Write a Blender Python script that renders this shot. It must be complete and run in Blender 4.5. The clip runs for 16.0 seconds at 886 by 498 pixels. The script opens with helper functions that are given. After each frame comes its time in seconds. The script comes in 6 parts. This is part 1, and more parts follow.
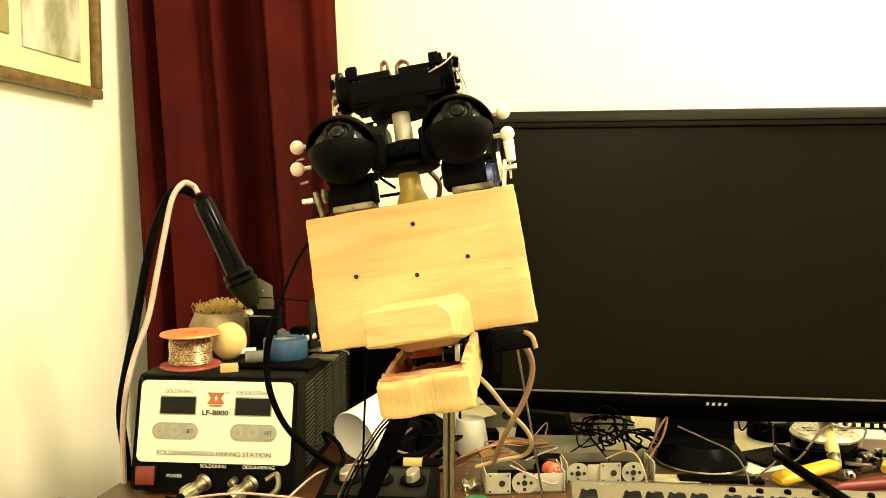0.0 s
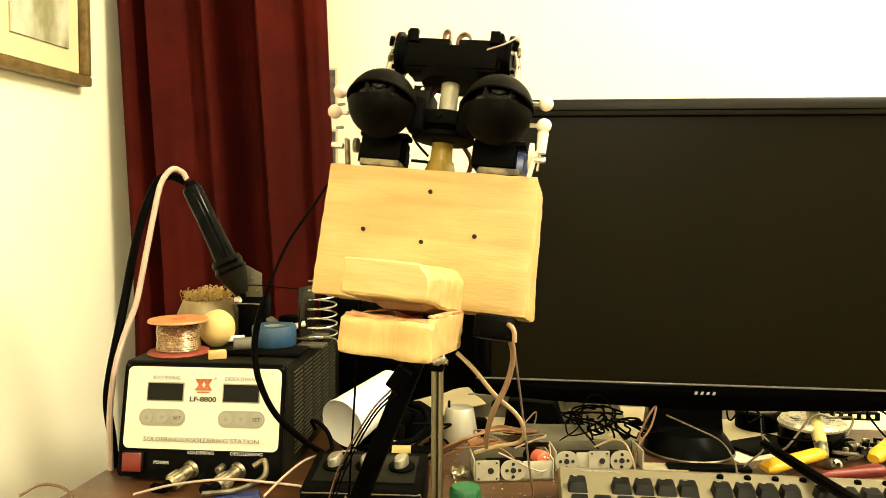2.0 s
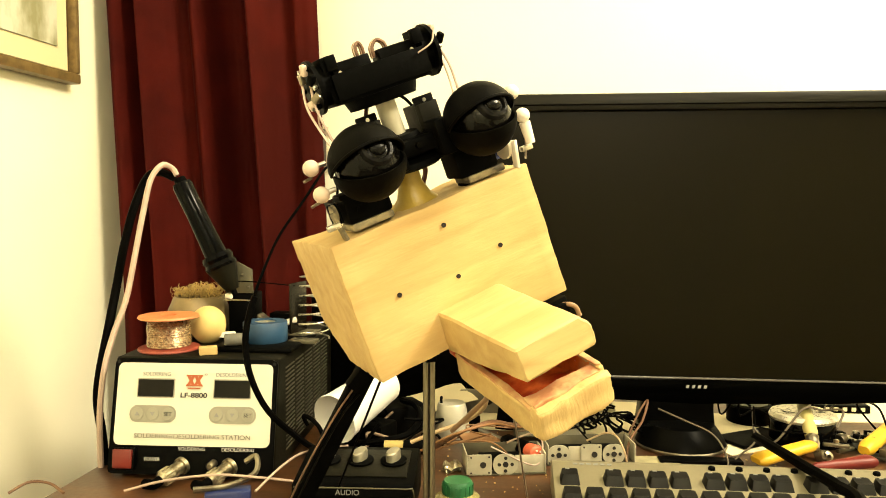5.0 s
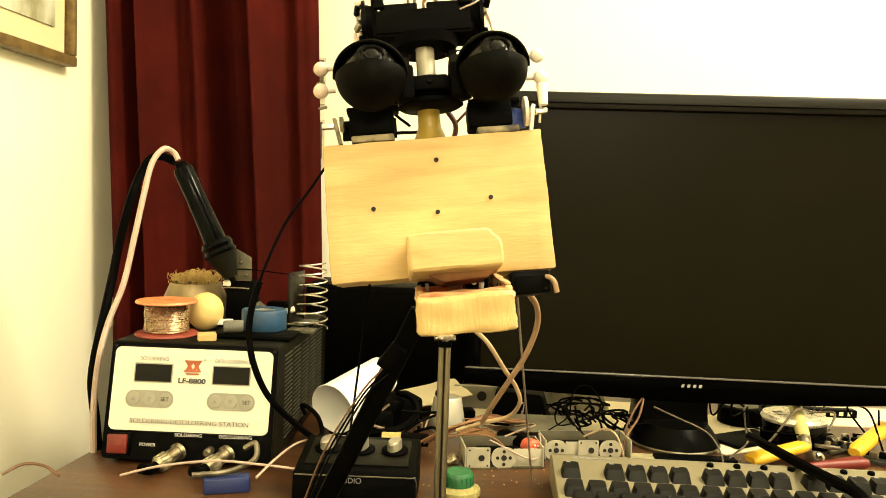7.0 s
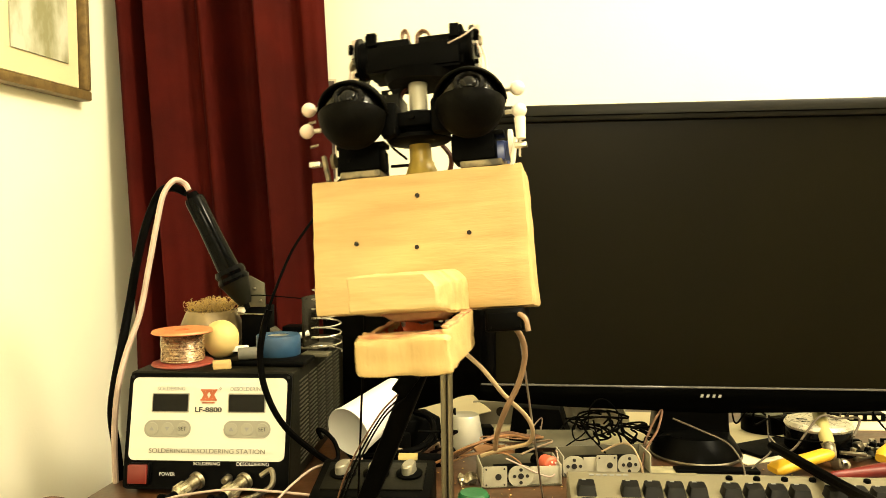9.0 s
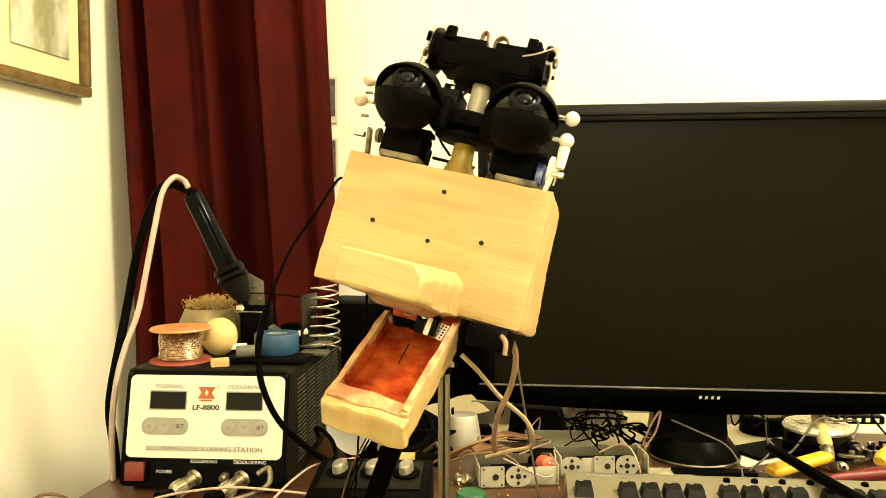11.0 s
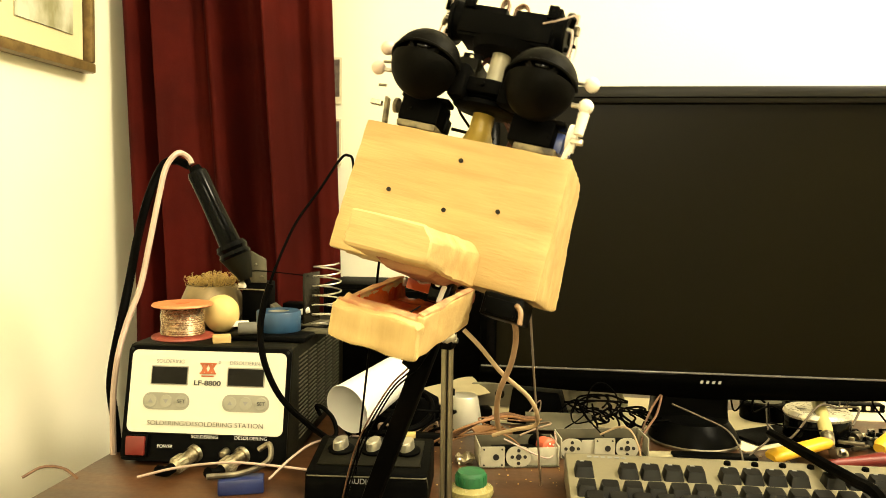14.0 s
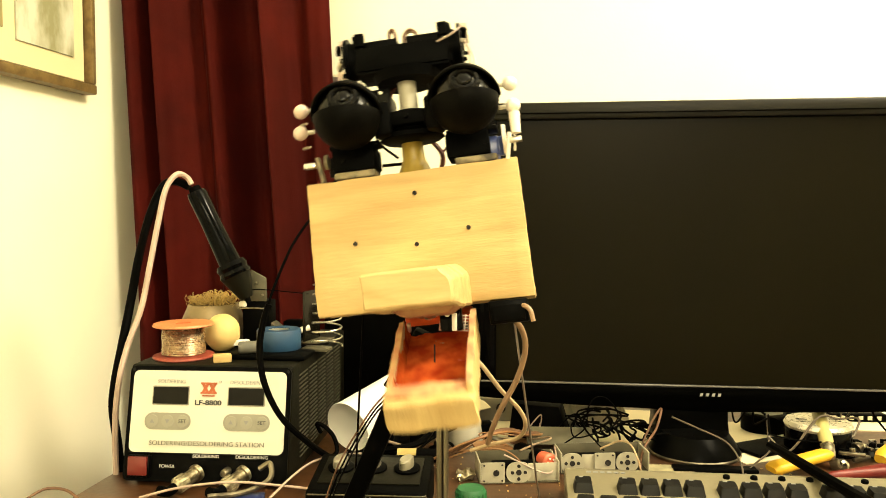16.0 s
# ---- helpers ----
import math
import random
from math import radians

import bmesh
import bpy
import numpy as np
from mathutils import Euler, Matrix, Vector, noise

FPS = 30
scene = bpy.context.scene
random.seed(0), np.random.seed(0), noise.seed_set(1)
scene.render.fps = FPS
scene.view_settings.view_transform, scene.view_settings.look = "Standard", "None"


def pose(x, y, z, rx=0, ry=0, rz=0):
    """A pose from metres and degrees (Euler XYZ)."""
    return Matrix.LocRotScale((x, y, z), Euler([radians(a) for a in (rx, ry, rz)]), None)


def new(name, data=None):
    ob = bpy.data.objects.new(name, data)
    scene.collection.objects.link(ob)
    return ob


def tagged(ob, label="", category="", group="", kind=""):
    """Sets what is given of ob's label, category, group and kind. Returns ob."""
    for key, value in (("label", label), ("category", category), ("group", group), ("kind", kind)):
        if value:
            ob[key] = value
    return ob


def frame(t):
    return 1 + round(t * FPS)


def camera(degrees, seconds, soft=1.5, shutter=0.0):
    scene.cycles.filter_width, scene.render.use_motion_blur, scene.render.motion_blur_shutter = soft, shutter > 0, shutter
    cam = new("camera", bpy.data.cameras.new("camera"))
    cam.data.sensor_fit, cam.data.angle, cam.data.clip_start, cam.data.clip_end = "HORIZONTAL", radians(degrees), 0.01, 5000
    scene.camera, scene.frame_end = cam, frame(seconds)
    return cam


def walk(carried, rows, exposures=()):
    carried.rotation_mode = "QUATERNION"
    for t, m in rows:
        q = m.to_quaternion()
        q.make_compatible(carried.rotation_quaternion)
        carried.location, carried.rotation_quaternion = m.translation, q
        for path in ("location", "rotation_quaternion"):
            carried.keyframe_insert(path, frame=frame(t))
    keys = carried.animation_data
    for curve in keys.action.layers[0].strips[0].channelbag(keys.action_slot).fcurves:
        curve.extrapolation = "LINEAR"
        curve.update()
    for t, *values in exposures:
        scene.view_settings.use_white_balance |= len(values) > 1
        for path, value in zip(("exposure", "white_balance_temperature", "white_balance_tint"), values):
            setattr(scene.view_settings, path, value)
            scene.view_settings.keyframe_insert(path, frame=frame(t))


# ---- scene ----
cam = camera(59.1, 16.0, soft=0.7, shutter=0.5)
EYE = 1.04
CAMERA = [
    (0, 0, 0, 0, 0, -3.5, 0),
    (0.5, -0.0004, -0.0007, -0.0022, -0.13, -3.51, 0.31),
    (1, -0.0016, 0.0008, -0.0026, -0.22, -3.55, 0.56),
    (1.5, -0.0034, 0.0003, -0.0031, -0.79, -3.57, 0.52),
    (2, 0.0012, 0.0013, -0.0109, -0.66, -3.66, 0.36),
    (2.5, -0.0017, 0.0043, -0.0107, -0.95, -2.89, 0.5),
    (3, 0.0009, 0.0015, -0.0059, -0.82, -2.54, 0.06),
    (3.5, 0.0034, 0.0025, -0.0069, -0.6, -2.09, 0),
    (4, 0.0024, 0.0029, -0.0116, -0.51, -2.3, -0.05),
    (4.5, 0.0038, 0.0023, -0.0113, -0.86, -3.21, -0.12),
    (5, 0.0018, 0.0015, -0.0184, -1.26, -3.53, 0.12),
    (5.2, 0.0008, 0.005, -0.0164, -1.55, -4.04, 0.32),
    (7.3, -0.0279, 0.0015, -0.0326, -3.06, -2.65, 1.95),
    (7.5, -0.0226, 0.0068, -0.0326, -2.6, -2.35, 1.32),
    (8, -0.0129, 0.0011, -0.0162, -1.48, -2.39, 0.24),
    (8.5, -0.0076, 0.0002, -0.0187, -1.32, -2.62, -0.38),
    (9, -0.0052, 0.0007, -0.0182, -0.86, -2.68, -0.56),
    (9.2, -0.0052, 0.0007, -0.0182, -0.86, -2.68, -0.56),
    (11.3, -0.0036, 0.0021, -0.0174, -0.81, -2.79, -0.08),
    (11.5, -0.0036, 0.0021, -0.0174, -0.81, -2.46, -0.08),
    (12, -0.0005, -0.0037, -0.0172, 0.4, -2.64, -1.06),
    (12.5, -0.0009, -0.0017, -0.017, 0.12, -2.91, -0.18),
    (13, -0.0055, 0.001, -0.0231, -0.32, -3.15, 0.37),
    (13.5, -0.0022, 0.001, -0.0223, -0.3, -3.11, 0.55),
    (14, -0.0071, 0.004, -0.0266, -0.8, -3.62, 0.8),
    (14.5, -0.0046, 0.0002, -0.0167, -0.27, -2.61, -0.09),
    (15, -0.001, -0.0015, -0.0153, 0.03, -2.7, -0.23),
    (15.5, 0.0004, -0.0016, -0.0161, -0.3, -2.6, 0.01),
    (16, 0.0009, -0.001, -0.0188, -0.39, -2.91, -0.03),
]
walk(cam, [(t, pose(x, y, EYE + z, 90 + pitch, 0, yaw) @ pose(0, 0, 0, 0, 0, roll))
           for t, x, y, z, yaw, pitch, roll in CAMERA], exposures=[(0, 0.95, 6500, 10), (16, 0.95, 6500, 10)])

# ---- world and light ----
world = bpy.data.worlds.new("night_room")
world.use_nodes = True
world.node_tree.nodes["Background"].inputs[0].default_value = (0.02, 0.018, 0.015, 1)
world.node_tree.nodes["Background"].inputs[1].default_value = 0.3
scene.world = world


def bulb(name, power, radius, at, colour):
    data = bpy.data.lights.new(name, "POINT")
    data.energy, data.shadow_soft_size, data.color = power, radius, colour
    ob = new(name, data)
    ob.location = at
    return ob


WARM = (1.0, 0.885, 0.60)
bulb("ceiling_lamp_light", 74, 0.18, (1.00, 0.22, 2.05), WARM)
# Added unseen fill bulb that brightens the left wall and the front sides.
bulb("added_fill_light", 30, 0.20, (0.10, -1.15, 1.70), WARM)

# ---- materials ----


def material(name, base, rough=0.6, metal=0.0, vary=0.15, scale=30.0, bump=0.0, fine=300.0, spec=0.5,
             second=None, stretch=(1, 1, 1), emit=None, coat=0.0):
    m = bpy.data.materials.new(name)
    m.use_nodes = True
    nt = m.node_tree
    b = nt.nodes["Principled BSDF"]
    b.inputs["Roughness"].default_value = rough
    b.inputs["Metallic"].default_value = metal
    b.inputs["Specular IOR Level"].default_value = spec
    b.inputs["Coat Weight"].default_value = coat
    if emit:
        b.inputs["Emission Color"].default_value = (*base, 1)
        b.inputs["Emission Strength"].default_value = emit
    co = nt.nodes.new("ShaderNodeTexCoord")
    mp = nt.nodes.new("ShaderNodeMapping")
    mp.inputs["Scale"].default_value = stretch
    nt.links.new(co.outputs["Object"], mp.inputs[0])
    n1 = nt.nodes.new("ShaderNodeTexNoise")
    n1.inputs["Scale"].default_value = scale
    n1.inputs["Detail"].default_value = 5
    nt.links.new(mp.outputs[0], n1.inputs[0])
    n2 = nt.nodes.new("ShaderNodeTexNoise")
    n2.inputs["Scale"].default_value = fine
    n2.inputs["Detail"].default_value = 3
    nt.links.new(mp.outputs[0], n2.inputs[0])
    ramp = nt.nodes.new("ShaderNodeMix")
    ramp.data_type = "RGBA"
    dark = second or tuple(c * (1 - vary) for c in base)
    ramp.inputs["A"].default_value = (*dark, 1)
    ramp.inputs["B"].default_value = (*base, 1)
    mix = nt.nodes.new("ShaderNodeMapRange")
    mix.inputs["From Min"].default_value, mix.inputs["From Max"].default_value = 0.38, 0.62
    nt.links.new(n1.outputs[0], mix.inputs["Value"])
    nt.links.new(mix.outputs[0], ramp.inputs["Factor"])
    nt.links.new(ramp.outputs["Result"], b.inputs["Base Color"])
    rr = nt.nodes.new("ShaderNodeMapRange")
    rr.inputs["To Min"].default_value, rr.inputs["To Max"].default_value = max(rough - 0.08, 0.03), min(rough + 0.1, 1)
    nt.links.new(n2.outputs[0], rr.inputs["Value"])
    nt.links.new(rr.outputs[0], b.inputs["Roughness"])
    if bump:
        bp = nt.nodes.new("ShaderNodeBump")
        bp.inputs["Strength"].default_value = bump
        bp.inputs["Distance"].default_value = 0.001
        nt.links.new(n2.outputs[0], bp.inputs["Height"])
        nt.links.new(bp.outputs[0], b.inputs["Normal"])
    return m


def wood(name, light, dark, axis="X", rings=90.0, rough=0.65, bump=0.25):
    """Sawn wood: long grain along one axis, with fine fibres."""
    m = material(name, light, rough, vary=0.2, scale=14, bump=0, fine=200)
    nt = m.node_tree
    b = nt.nodes["Principled BSDF"]
    co = nt.nodes.new("ShaderNodeTexCoord")
    mp = nt.nodes.new("ShaderNodeMapping")
    mp.inputs["Scale"].default_value = (0.12, 1, 1) if axis == "X" else (1, 0.12, 1) if axis == "Y" else (1, 1, 0.12)
    nt.links.new(co.outputs["Object"], mp.inputs[0])
    wave = nt.nodes.new("ShaderNodeTexNoise")
    wave.inputs["Scale"].default_value, wave.inputs["Detail"].default_value = rings, 4
    wave.inputs["Distortion"].default_value = 0.6
    nt.links.new(mp.outputs[0], wave.inputs[0])
    fib = nt.nodes.new("ShaderNodeTexNoise")
    fib.inputs["Scale"].default_value, fib.inputs["Detail"].default_value = rings * 9, 3
    nt.links.new(mp.outputs[0], fib.inputs[0])
    rng = nt.nodes.new("ShaderNodeMapRange")
    rng.inputs["From Min"].default_value, rng.inputs["From Max"].default_value = 0.36, 0.66
    nt.links.new(wave.outputs[0], rng.inputs["Value"])
    mix = nt.nodes.new("ShaderNodeMix")
    mix.data_type = "RGBA"
    mix.inputs["A"].default_value, mix.inputs["B"].default_value = (*dark, 1), (*light, 1)
    nt.links.new(rng.outputs[0], mix.inputs["Factor"])
    blot = nt.nodes.new("ShaderNodeTexNoise")
    blot.inputs["Scale"].default_value = 22
    nt.links.new(co.outputs["Object"], blot.inputs[0])
    mul = nt.nodes.new("ShaderNodeMix")
    mul.data_type, mul.blend_type = "RGBA", "MULTIPLY"
    mul.inputs["Factor"].default_value = 0.18
    nt.links.new(mix.outputs["Result"], mul.inputs["A"])
    nt.links.new(blot.outputs[0], mul.inputs["B"])
    nt.links.new(mul.outputs["Result"], b.inputs["Base Color"])
    bp = nt.nodes.new("ShaderNodeBump")
    bp.inputs["Strength"].default_value, bp.inputs["Distance"].default_value = bump, 0.0006
    nt.links.new(fib.outputs[0], bp.inputs["Height"])
    nt.links.new(bp.outputs[0], b.inputs["Normal"])
    return m


WALL = material("cream_wall_paint", (0.84, 0.80, 0.63), 0.85, vary=0.04, scale=4, bump=0.15, fine=220)
CEIL = material("white_ceiling_paint", (0.8, 0.79, 0.74), 0.9, vary=0.03, scale=3)
CARPET = material("grey_brown_carpet", (0.16, 0.13, 0.10), 0.95, vary=0.3, scale=60, bump=0.6, fine=500)
DESK = wood("brown_desk_veneer", (0.085, 0.034, 0.010), (0.040, 0.015, 0.005), "X", 40, 0.4, 0.1)
PINE = wood("pale_pine", (0.575, 0.415, 0.170), (0.475, 0.315, 0.115), "X", 75, 0.62, 0.35)
PINE_END = wood("rough_pine_end_grain", (0.60, 0.43, 0.175), (0.50, 0.34, 0.125), "Z", 60, 0.75, 0.8)
RED_PAINT = material("red_painted_mouth", (0.60, 0.10, 0.022), 0.3, second=(0.30, 0.030, 0.010), scale=55, bump=0.5, fine=180)
PINK_RIM = material("red_stained_wood", (0.40, 0.17, 0.08), 0.65, second=(0.52, 0.34, 0.15), scale=110, bump=0.4)
HOLE = material("dark_hole", (0.012, 0.009, 0.006), 0.9)
CURTAIN = material("dark_red_velvet", (0.094, 0.0062, 0.0028), 0.8, vary=0.35, scale=9, bump=0.35, fine=420, spec=0.15)
BLACK = material("black_plastic", (0.0016, 0.0016, 0.0015), 0.34, vary=0.3, scale=50, bump=0.06, spec=0.035)
MATT = material("matt_black_plastic", (0.0018, 0.0018, 0.0016), 0.5, vary=0.3, scale=60, bump=0.15, spec=0.018)
GLOSS = material("glossy_black_plastic", (0.0012, 0.0012, 0.0012), 0.09, vary=0.2, scale=20, spec=0.06)
# The olive base of the screen stands in for the room reflected in it.
SCREEN = material("dark_screen_olive_glow", (0.0040, 0.0030, 0.0004), 0.34, vary=0.2, scale=5, spec=0.075)
RUBBER = material("black_rubber", (0.0018, 0.0017, 0.0015), 0.5, vary=0.2, scale=80, spec=0.012)
GREYMET = material("dark_grey_painted_steel", (0.0065, 0.006, 0.0035), 0.45, spec=0.07, metal=0.0, vary=0.25, scale=40, bump=0.15)
PANEL = material("off_white_label_panel", (0.58, 0.56, 0.47), 0.4, vary=0.03, scale=8)
INK = material("dark_grey_print", (0.03, 0.03, 0.03), 0.6)
LOGO_GREY = material("silver_print", (0.34, 0.33, 0.30), 0.5)
GREYINK = material("grey_print", (0.22, 0.22, 0.21), 0.6)
LOGO_RED = material("orange_red_print", (0.36, 0.085, 0.025), 0.5)
KEYPAD = material("grey_membrane_key", (0.25, 0.24, 0.19), 0.5, vary=0.1)
LCD = material("dead_display", (0.0035, 0.003, 0.002), 0.3, vary=0.25, scale=90, spec=0.15)
WHITE_PRINT = material("white_print", (0.6, 0.6, 0.57), 0.6)
CHROME = material("nickel_plated_metal", (0.62, 0.59, 0.53), 0.28, metal=1.0, vary=0.25, scale=120)
STEEL = material("brushed_steel", (0.55, 0.52, 0.47), 0.33, metal=1.0, vary=0.2, scale=60, stretch=(1, 1, 0.05))
ALU = material("bare_aluminium", (0.43, 0.40, 0.30), 0.45, metal=0.2, vary=0.15, scale=60, bump=0.1)
SOLDER = material("solder_wire", (0.62, 0.46, 0.30), 0.24, metal=0.9, vary=0.3, scale=200)
ORANGE = material("orange_spool_plastic", (0.62, 0.20, 0.07), 0.45, vary=0.15, scale=40)
BRASS = material("brass_wool", (0.72, 0.52, 0.20), 0.3, metal=0.9, vary=0.4, scale=150)
SPONGE = material("yellow_cream_ball", (0.62, 0.45, 0.17), 0.6, vary=0.12, scale=40, bump=0.2)
BLUE = material("blue_plastic", (0.012, 0.052, 0.12), 0.5, vary=0.3, scale=40)
SERVO_BLUE = material("translucent_blue_servo_case", (0.03, 0.06, 0.26), 0.3, vary=0.25, scale=60)
NYLON = material("white_nylon", (0.78, 0.72, 0.62), 0.4, vary=0.06, scale=60)
PINKISH = material("pinkish_white_hose", (0.42, 0.31, 0.25), 0.45, vary=0.12, scale=50)
GLUE = material("yellow_glued_tube", (0.42, 0.29, 0.05), 0.35, vary=0.25, scale=60, bump=0.3)
PAPER = material("cream_paper", (0.64, 0.57, 0.39), 0.8, vary=0.06, scale=12)
CUP = material("white_plastic_cup", (0.80, 0.79, 0.76), 0.4, vary=0.04, scale=12)
TAN = material("brown_orange_wire", (0.13, 0.060, 0.028), 0.5, vary=0.3, scale=60)
ORANGE_WIRE = material("orange_wire", (0.23, 0.105, 0.035), 0.5, vary=0.3, scale=60)
GREYWIRE = material("pale_ribbon_wire", (0.24, 0.165, 0.105), 0.5, vary=0.2, scale=60)
GREYWIRE_DARK = material("dull_grey_wire", (0.085, 0.065, 0.042), 0.5, vary=0.2, scale=60)
REDWIRE = material("dark_red_wire", (0.075, 0.016, 0.010), 0.5, vary=0.2, scale=60)
RED_KNOB = material("orange_red_handle_plastic", (0.60, 0.12, 0.06), 0.4, vary=0.15, scale=80)
RED_TOOL = material("red_tool_grip", (0.15, 0.013, 0.008), 0.45, vary=0.2, scale=30)
GREEN = material("green_bottle_cap", (0.015, 0.12, 0.04), 0.45, vary=0.2, scale=60)
KEYBOARD = material("grey_beige_keyboard_case", (0.185, 0.162, 0.10), 0.5, vary=0.1, scale=20, bump=0.05)
KEYCAP = material("dark_grey_keycap", (0.0055, 0.0050, 0.0038), 0.5, spec=0.25, vary=0.25, scale=80)
FRAME = material("dull_gold_picture_frame", (0.20, 0.13, 0.045), 0.45, metal=0.25, second=(0.12, 0.075, 0.025), scale=60, bump=0.2)
MOUNT = material("cream_picture_mount", (0.62, 0.53, 0.32), 0.8, vary=0.03, scale=10)
OLIVE = material("olive_mount_strip", (0.26, 0.22, 0.09), 0.8, vary=0.1, scale=20)
BRASSY = material("pale_bag_plastic", (0.55, 0.50, 0.38), 0.3, vary=0.3, scale=40)
PCB = material("dark_circuit_board", (0.008, 0.008, 0.005), 0.5, vary=0.5, scale=120)
IRIS = material("dark_brown_iris", (0.0022, 0.002, 0.0016), 0.14, vary=0.7, scale=160, bump=0.5, fine=260, spec=0.16)
IRIS_RING = material("worn_grey_iris_ring", (0.010, 0.009, 0.007), 0.22, second=(0.002, 0.002, 0.002), scale=260, bump=0.6, fine=260, spec=0.05)
LID = material("matt_black_eyelid", (0.0024, 0.0021, 0.0013), 0.48, second=(0.0012, 0.0011, 0.0008), scale=45, bump=0.25, spec=0.03)
CABLE_TAN = material("pinkish_tan_cable", (0.29, 0.18, 0.10), 0.45, vary=0.2, scale=50)
CABLE_PALE = material("pale_yellow_cable", (0.46, 0.33, 0.19), 0.45, vary=0.2, scale=50)
JOINT_PINK = material("pinkish_nylon", (0.60, 0.47, 0.38), 0.45, vary=0.1, scale=60)
FOOT = material("satin_black_foot", (0.0016, 0.0016, 0.0014), 0.3, vary=0.2, scale=20, spec=0.025)
OLIVE_METAL = material("dull_olive_grey_metal", (0.085, 0.075, 0.045), 0.5, metal=0.2, vary=0.3, scale=40, bump=0.1)
DULL_PLATE = material("dull_smoky_plate", (0.012, 0.010, 0.006), 0.2, vary=0.3, scale=12, spec=0.2)
POST_STEEL = material("dull_grey_steel", (0.24, 0.21, 0.15), 0.32, metal=0.9, second=(0.10, 0.085, 0.06), scale=50, stretch=(1, 1, 0.03))


def mouth_stain():
    """Red paint that thins out to bare pine towards the front lip."""
    m = material("red_painted_mouth_hollow", (0.82, 0.165, 0.032), 0.22, second=(0.50, 0.045, 0.012), scale=70, bump=0.5, fine=180)
    nt = m.node_tree
    b = nt.nodes["Principled BSDF"]
    red = b.inputs["Base Color"].links[0].from_socket
    co = nt.nodes.new("ShaderNodeTexCoord")
    sep = nt.nodes.new("ShaderNodeSeparateXYZ")
    nt.links.new(co.outputs["Object"], sep.inputs[0])
    ns = nt.nodes.new("ShaderNodeTexNoise")
    ns.inputs["Scale"].default_value = 90
    nt.links.new(co.outputs["Object"], ns.inputs[0])
    mad = nt.nodes.new("ShaderNodeMath")
    mad.operation = "MULTIPLY_ADD"
    mad.inputs[1].default_value = 0.030
    nt.links.new(ns.outputs[0], mad.inputs[0])
    nt.links.new(sep.outputs["Y"], mad.inputs[2])
    rng = nt.nodes.new("ShaderNodeMapRange")
    rng.inputs["From Min"].default_value, rng.inputs["From Max"].default_value = -0.068, -0.054
    nt.links.new(mad.outputs[0], rng.inputs["Value"])
    mix = nt.nodes.new("ShaderNodeMix")
    mix.data_type = "RGBA"
    mix.inputs["A"].default_value = (0.58, 0.38, 0.15, 1)
    nt.links.new(red, mix.inputs["B"])
    nt.links.new(rng.outputs[0], mix.inputs["Factor"])
    nt.links.new(mix.outputs["Result"], b.inputs["Base Color"])
    return m


MOUTH = mouth_stain()

# ---- mesh tools ----


def part(name, bm, mat, parent=None, label="", m=None, sharp=38):
    me = bpy.data.meshes.new(name)
    bm.normal_update()
    bm.to_mesh(me)
    bm.free()
    me.polygons.foreach_set("use_smooth", [True] * len(me.polygons))
    me.set_sharp_from_angle(angle=radians(sharp))
    me.materials.append(mat)
    ob = new(name, me)
    if parent:
        ob.parent = parent
    if m is not None:
        ob.matrix_basis = m
    if label:
        ob["label"] = label
    return ob


def thing(name, label, category, m=None, group=""):
    ob = tagged(new(name), label, category, group)
    ob.empty_display_size = 0.02
    if m is not None:
        ob.matrix_basis = m
    return ob


def structure(name, bm, mat, label="", m=None):
    return tagged(part(name, bm, mat, None, "", m), label, "", "", "structure")


def box(size, at=(0, 0, 0), bevel=0.0, turn=(0, 0, 0), bm=None, segs=2):
    bm = bm or bmesh.new()
    m = pose(*at, *turn) @ Matrix.Diagonal((*size, 1))
    verts = bmesh.ops.create_cube(bm, size=1, matrix=m)["verts"]
    if bevel:
        edges = list({e for v in verts for e in v.link_edges})
        bmesh.ops.bevel(bm, geom=edges, offset=bevel, segments=segs, affect="EDGES", profile=0.5)
    return bm


def cyl(r1, r2, h, at=(0, 0, 0), turn=(0, 0, 0), segs=28, bm=None, bevel=0.0):
    """A cylinder or cone along its own z, centred."""
    bm = bm or bmesh.new()
    made = bmesh.ops.create_cone(bm, cap_ends=True, segments=segs, radius1=r1, radius2=r2, depth=h, matrix=pose(*at, *turn))["verts"]
    if bevel:
        rims = [e for e in {e for v in made for e in v.link_edges} if any(len(f.verts) > 4 for f in e.link_faces)]
        bmesh.ops.bevel(bm, geom=rims, offset=bevel, segments=2, affect="EDGES", profile=0.5)
    return bm


def ball(r, at=(0, 0, 0), scale=(1, 1, 1), bm=None, u=24, v=14):
    bm = bm or bmesh.new()
    bmesh.ops.create_uvsphere(bm, u_segments=u, v_segments=v, radius=r, matrix=pose(*at) @ Matrix.Diagonal((*scale, 1)))
    return bm


def lathe(profile, segs=32, at=(0, 0, 0), turn=(0, 0, 0), bm=None):
    """A closed profile of (radius, z) turned about z."""
    bm = bm or bmesh.new()
    m = pose(*at, *turn)
    rings = []
    for i in range(segs):
        a = 2 * math.pi * i / segs
        rings.append([bm.verts.new(m @ Vector((r * math.cos(a), r * math.sin(a), z))) for r, z in profile])
    n = len(profile)
    for i in range(segs):
        p, q = rings[i], rings[(i + 1) % segs]
        for j in range(n):
            k = (j + 1) % n
            bm.faces.new((p[j], q[j], q[k], p[k]))
    bmesh.ops.remove_doubles(bm, verts=bm.verts, dist=1e-6)
    return bm


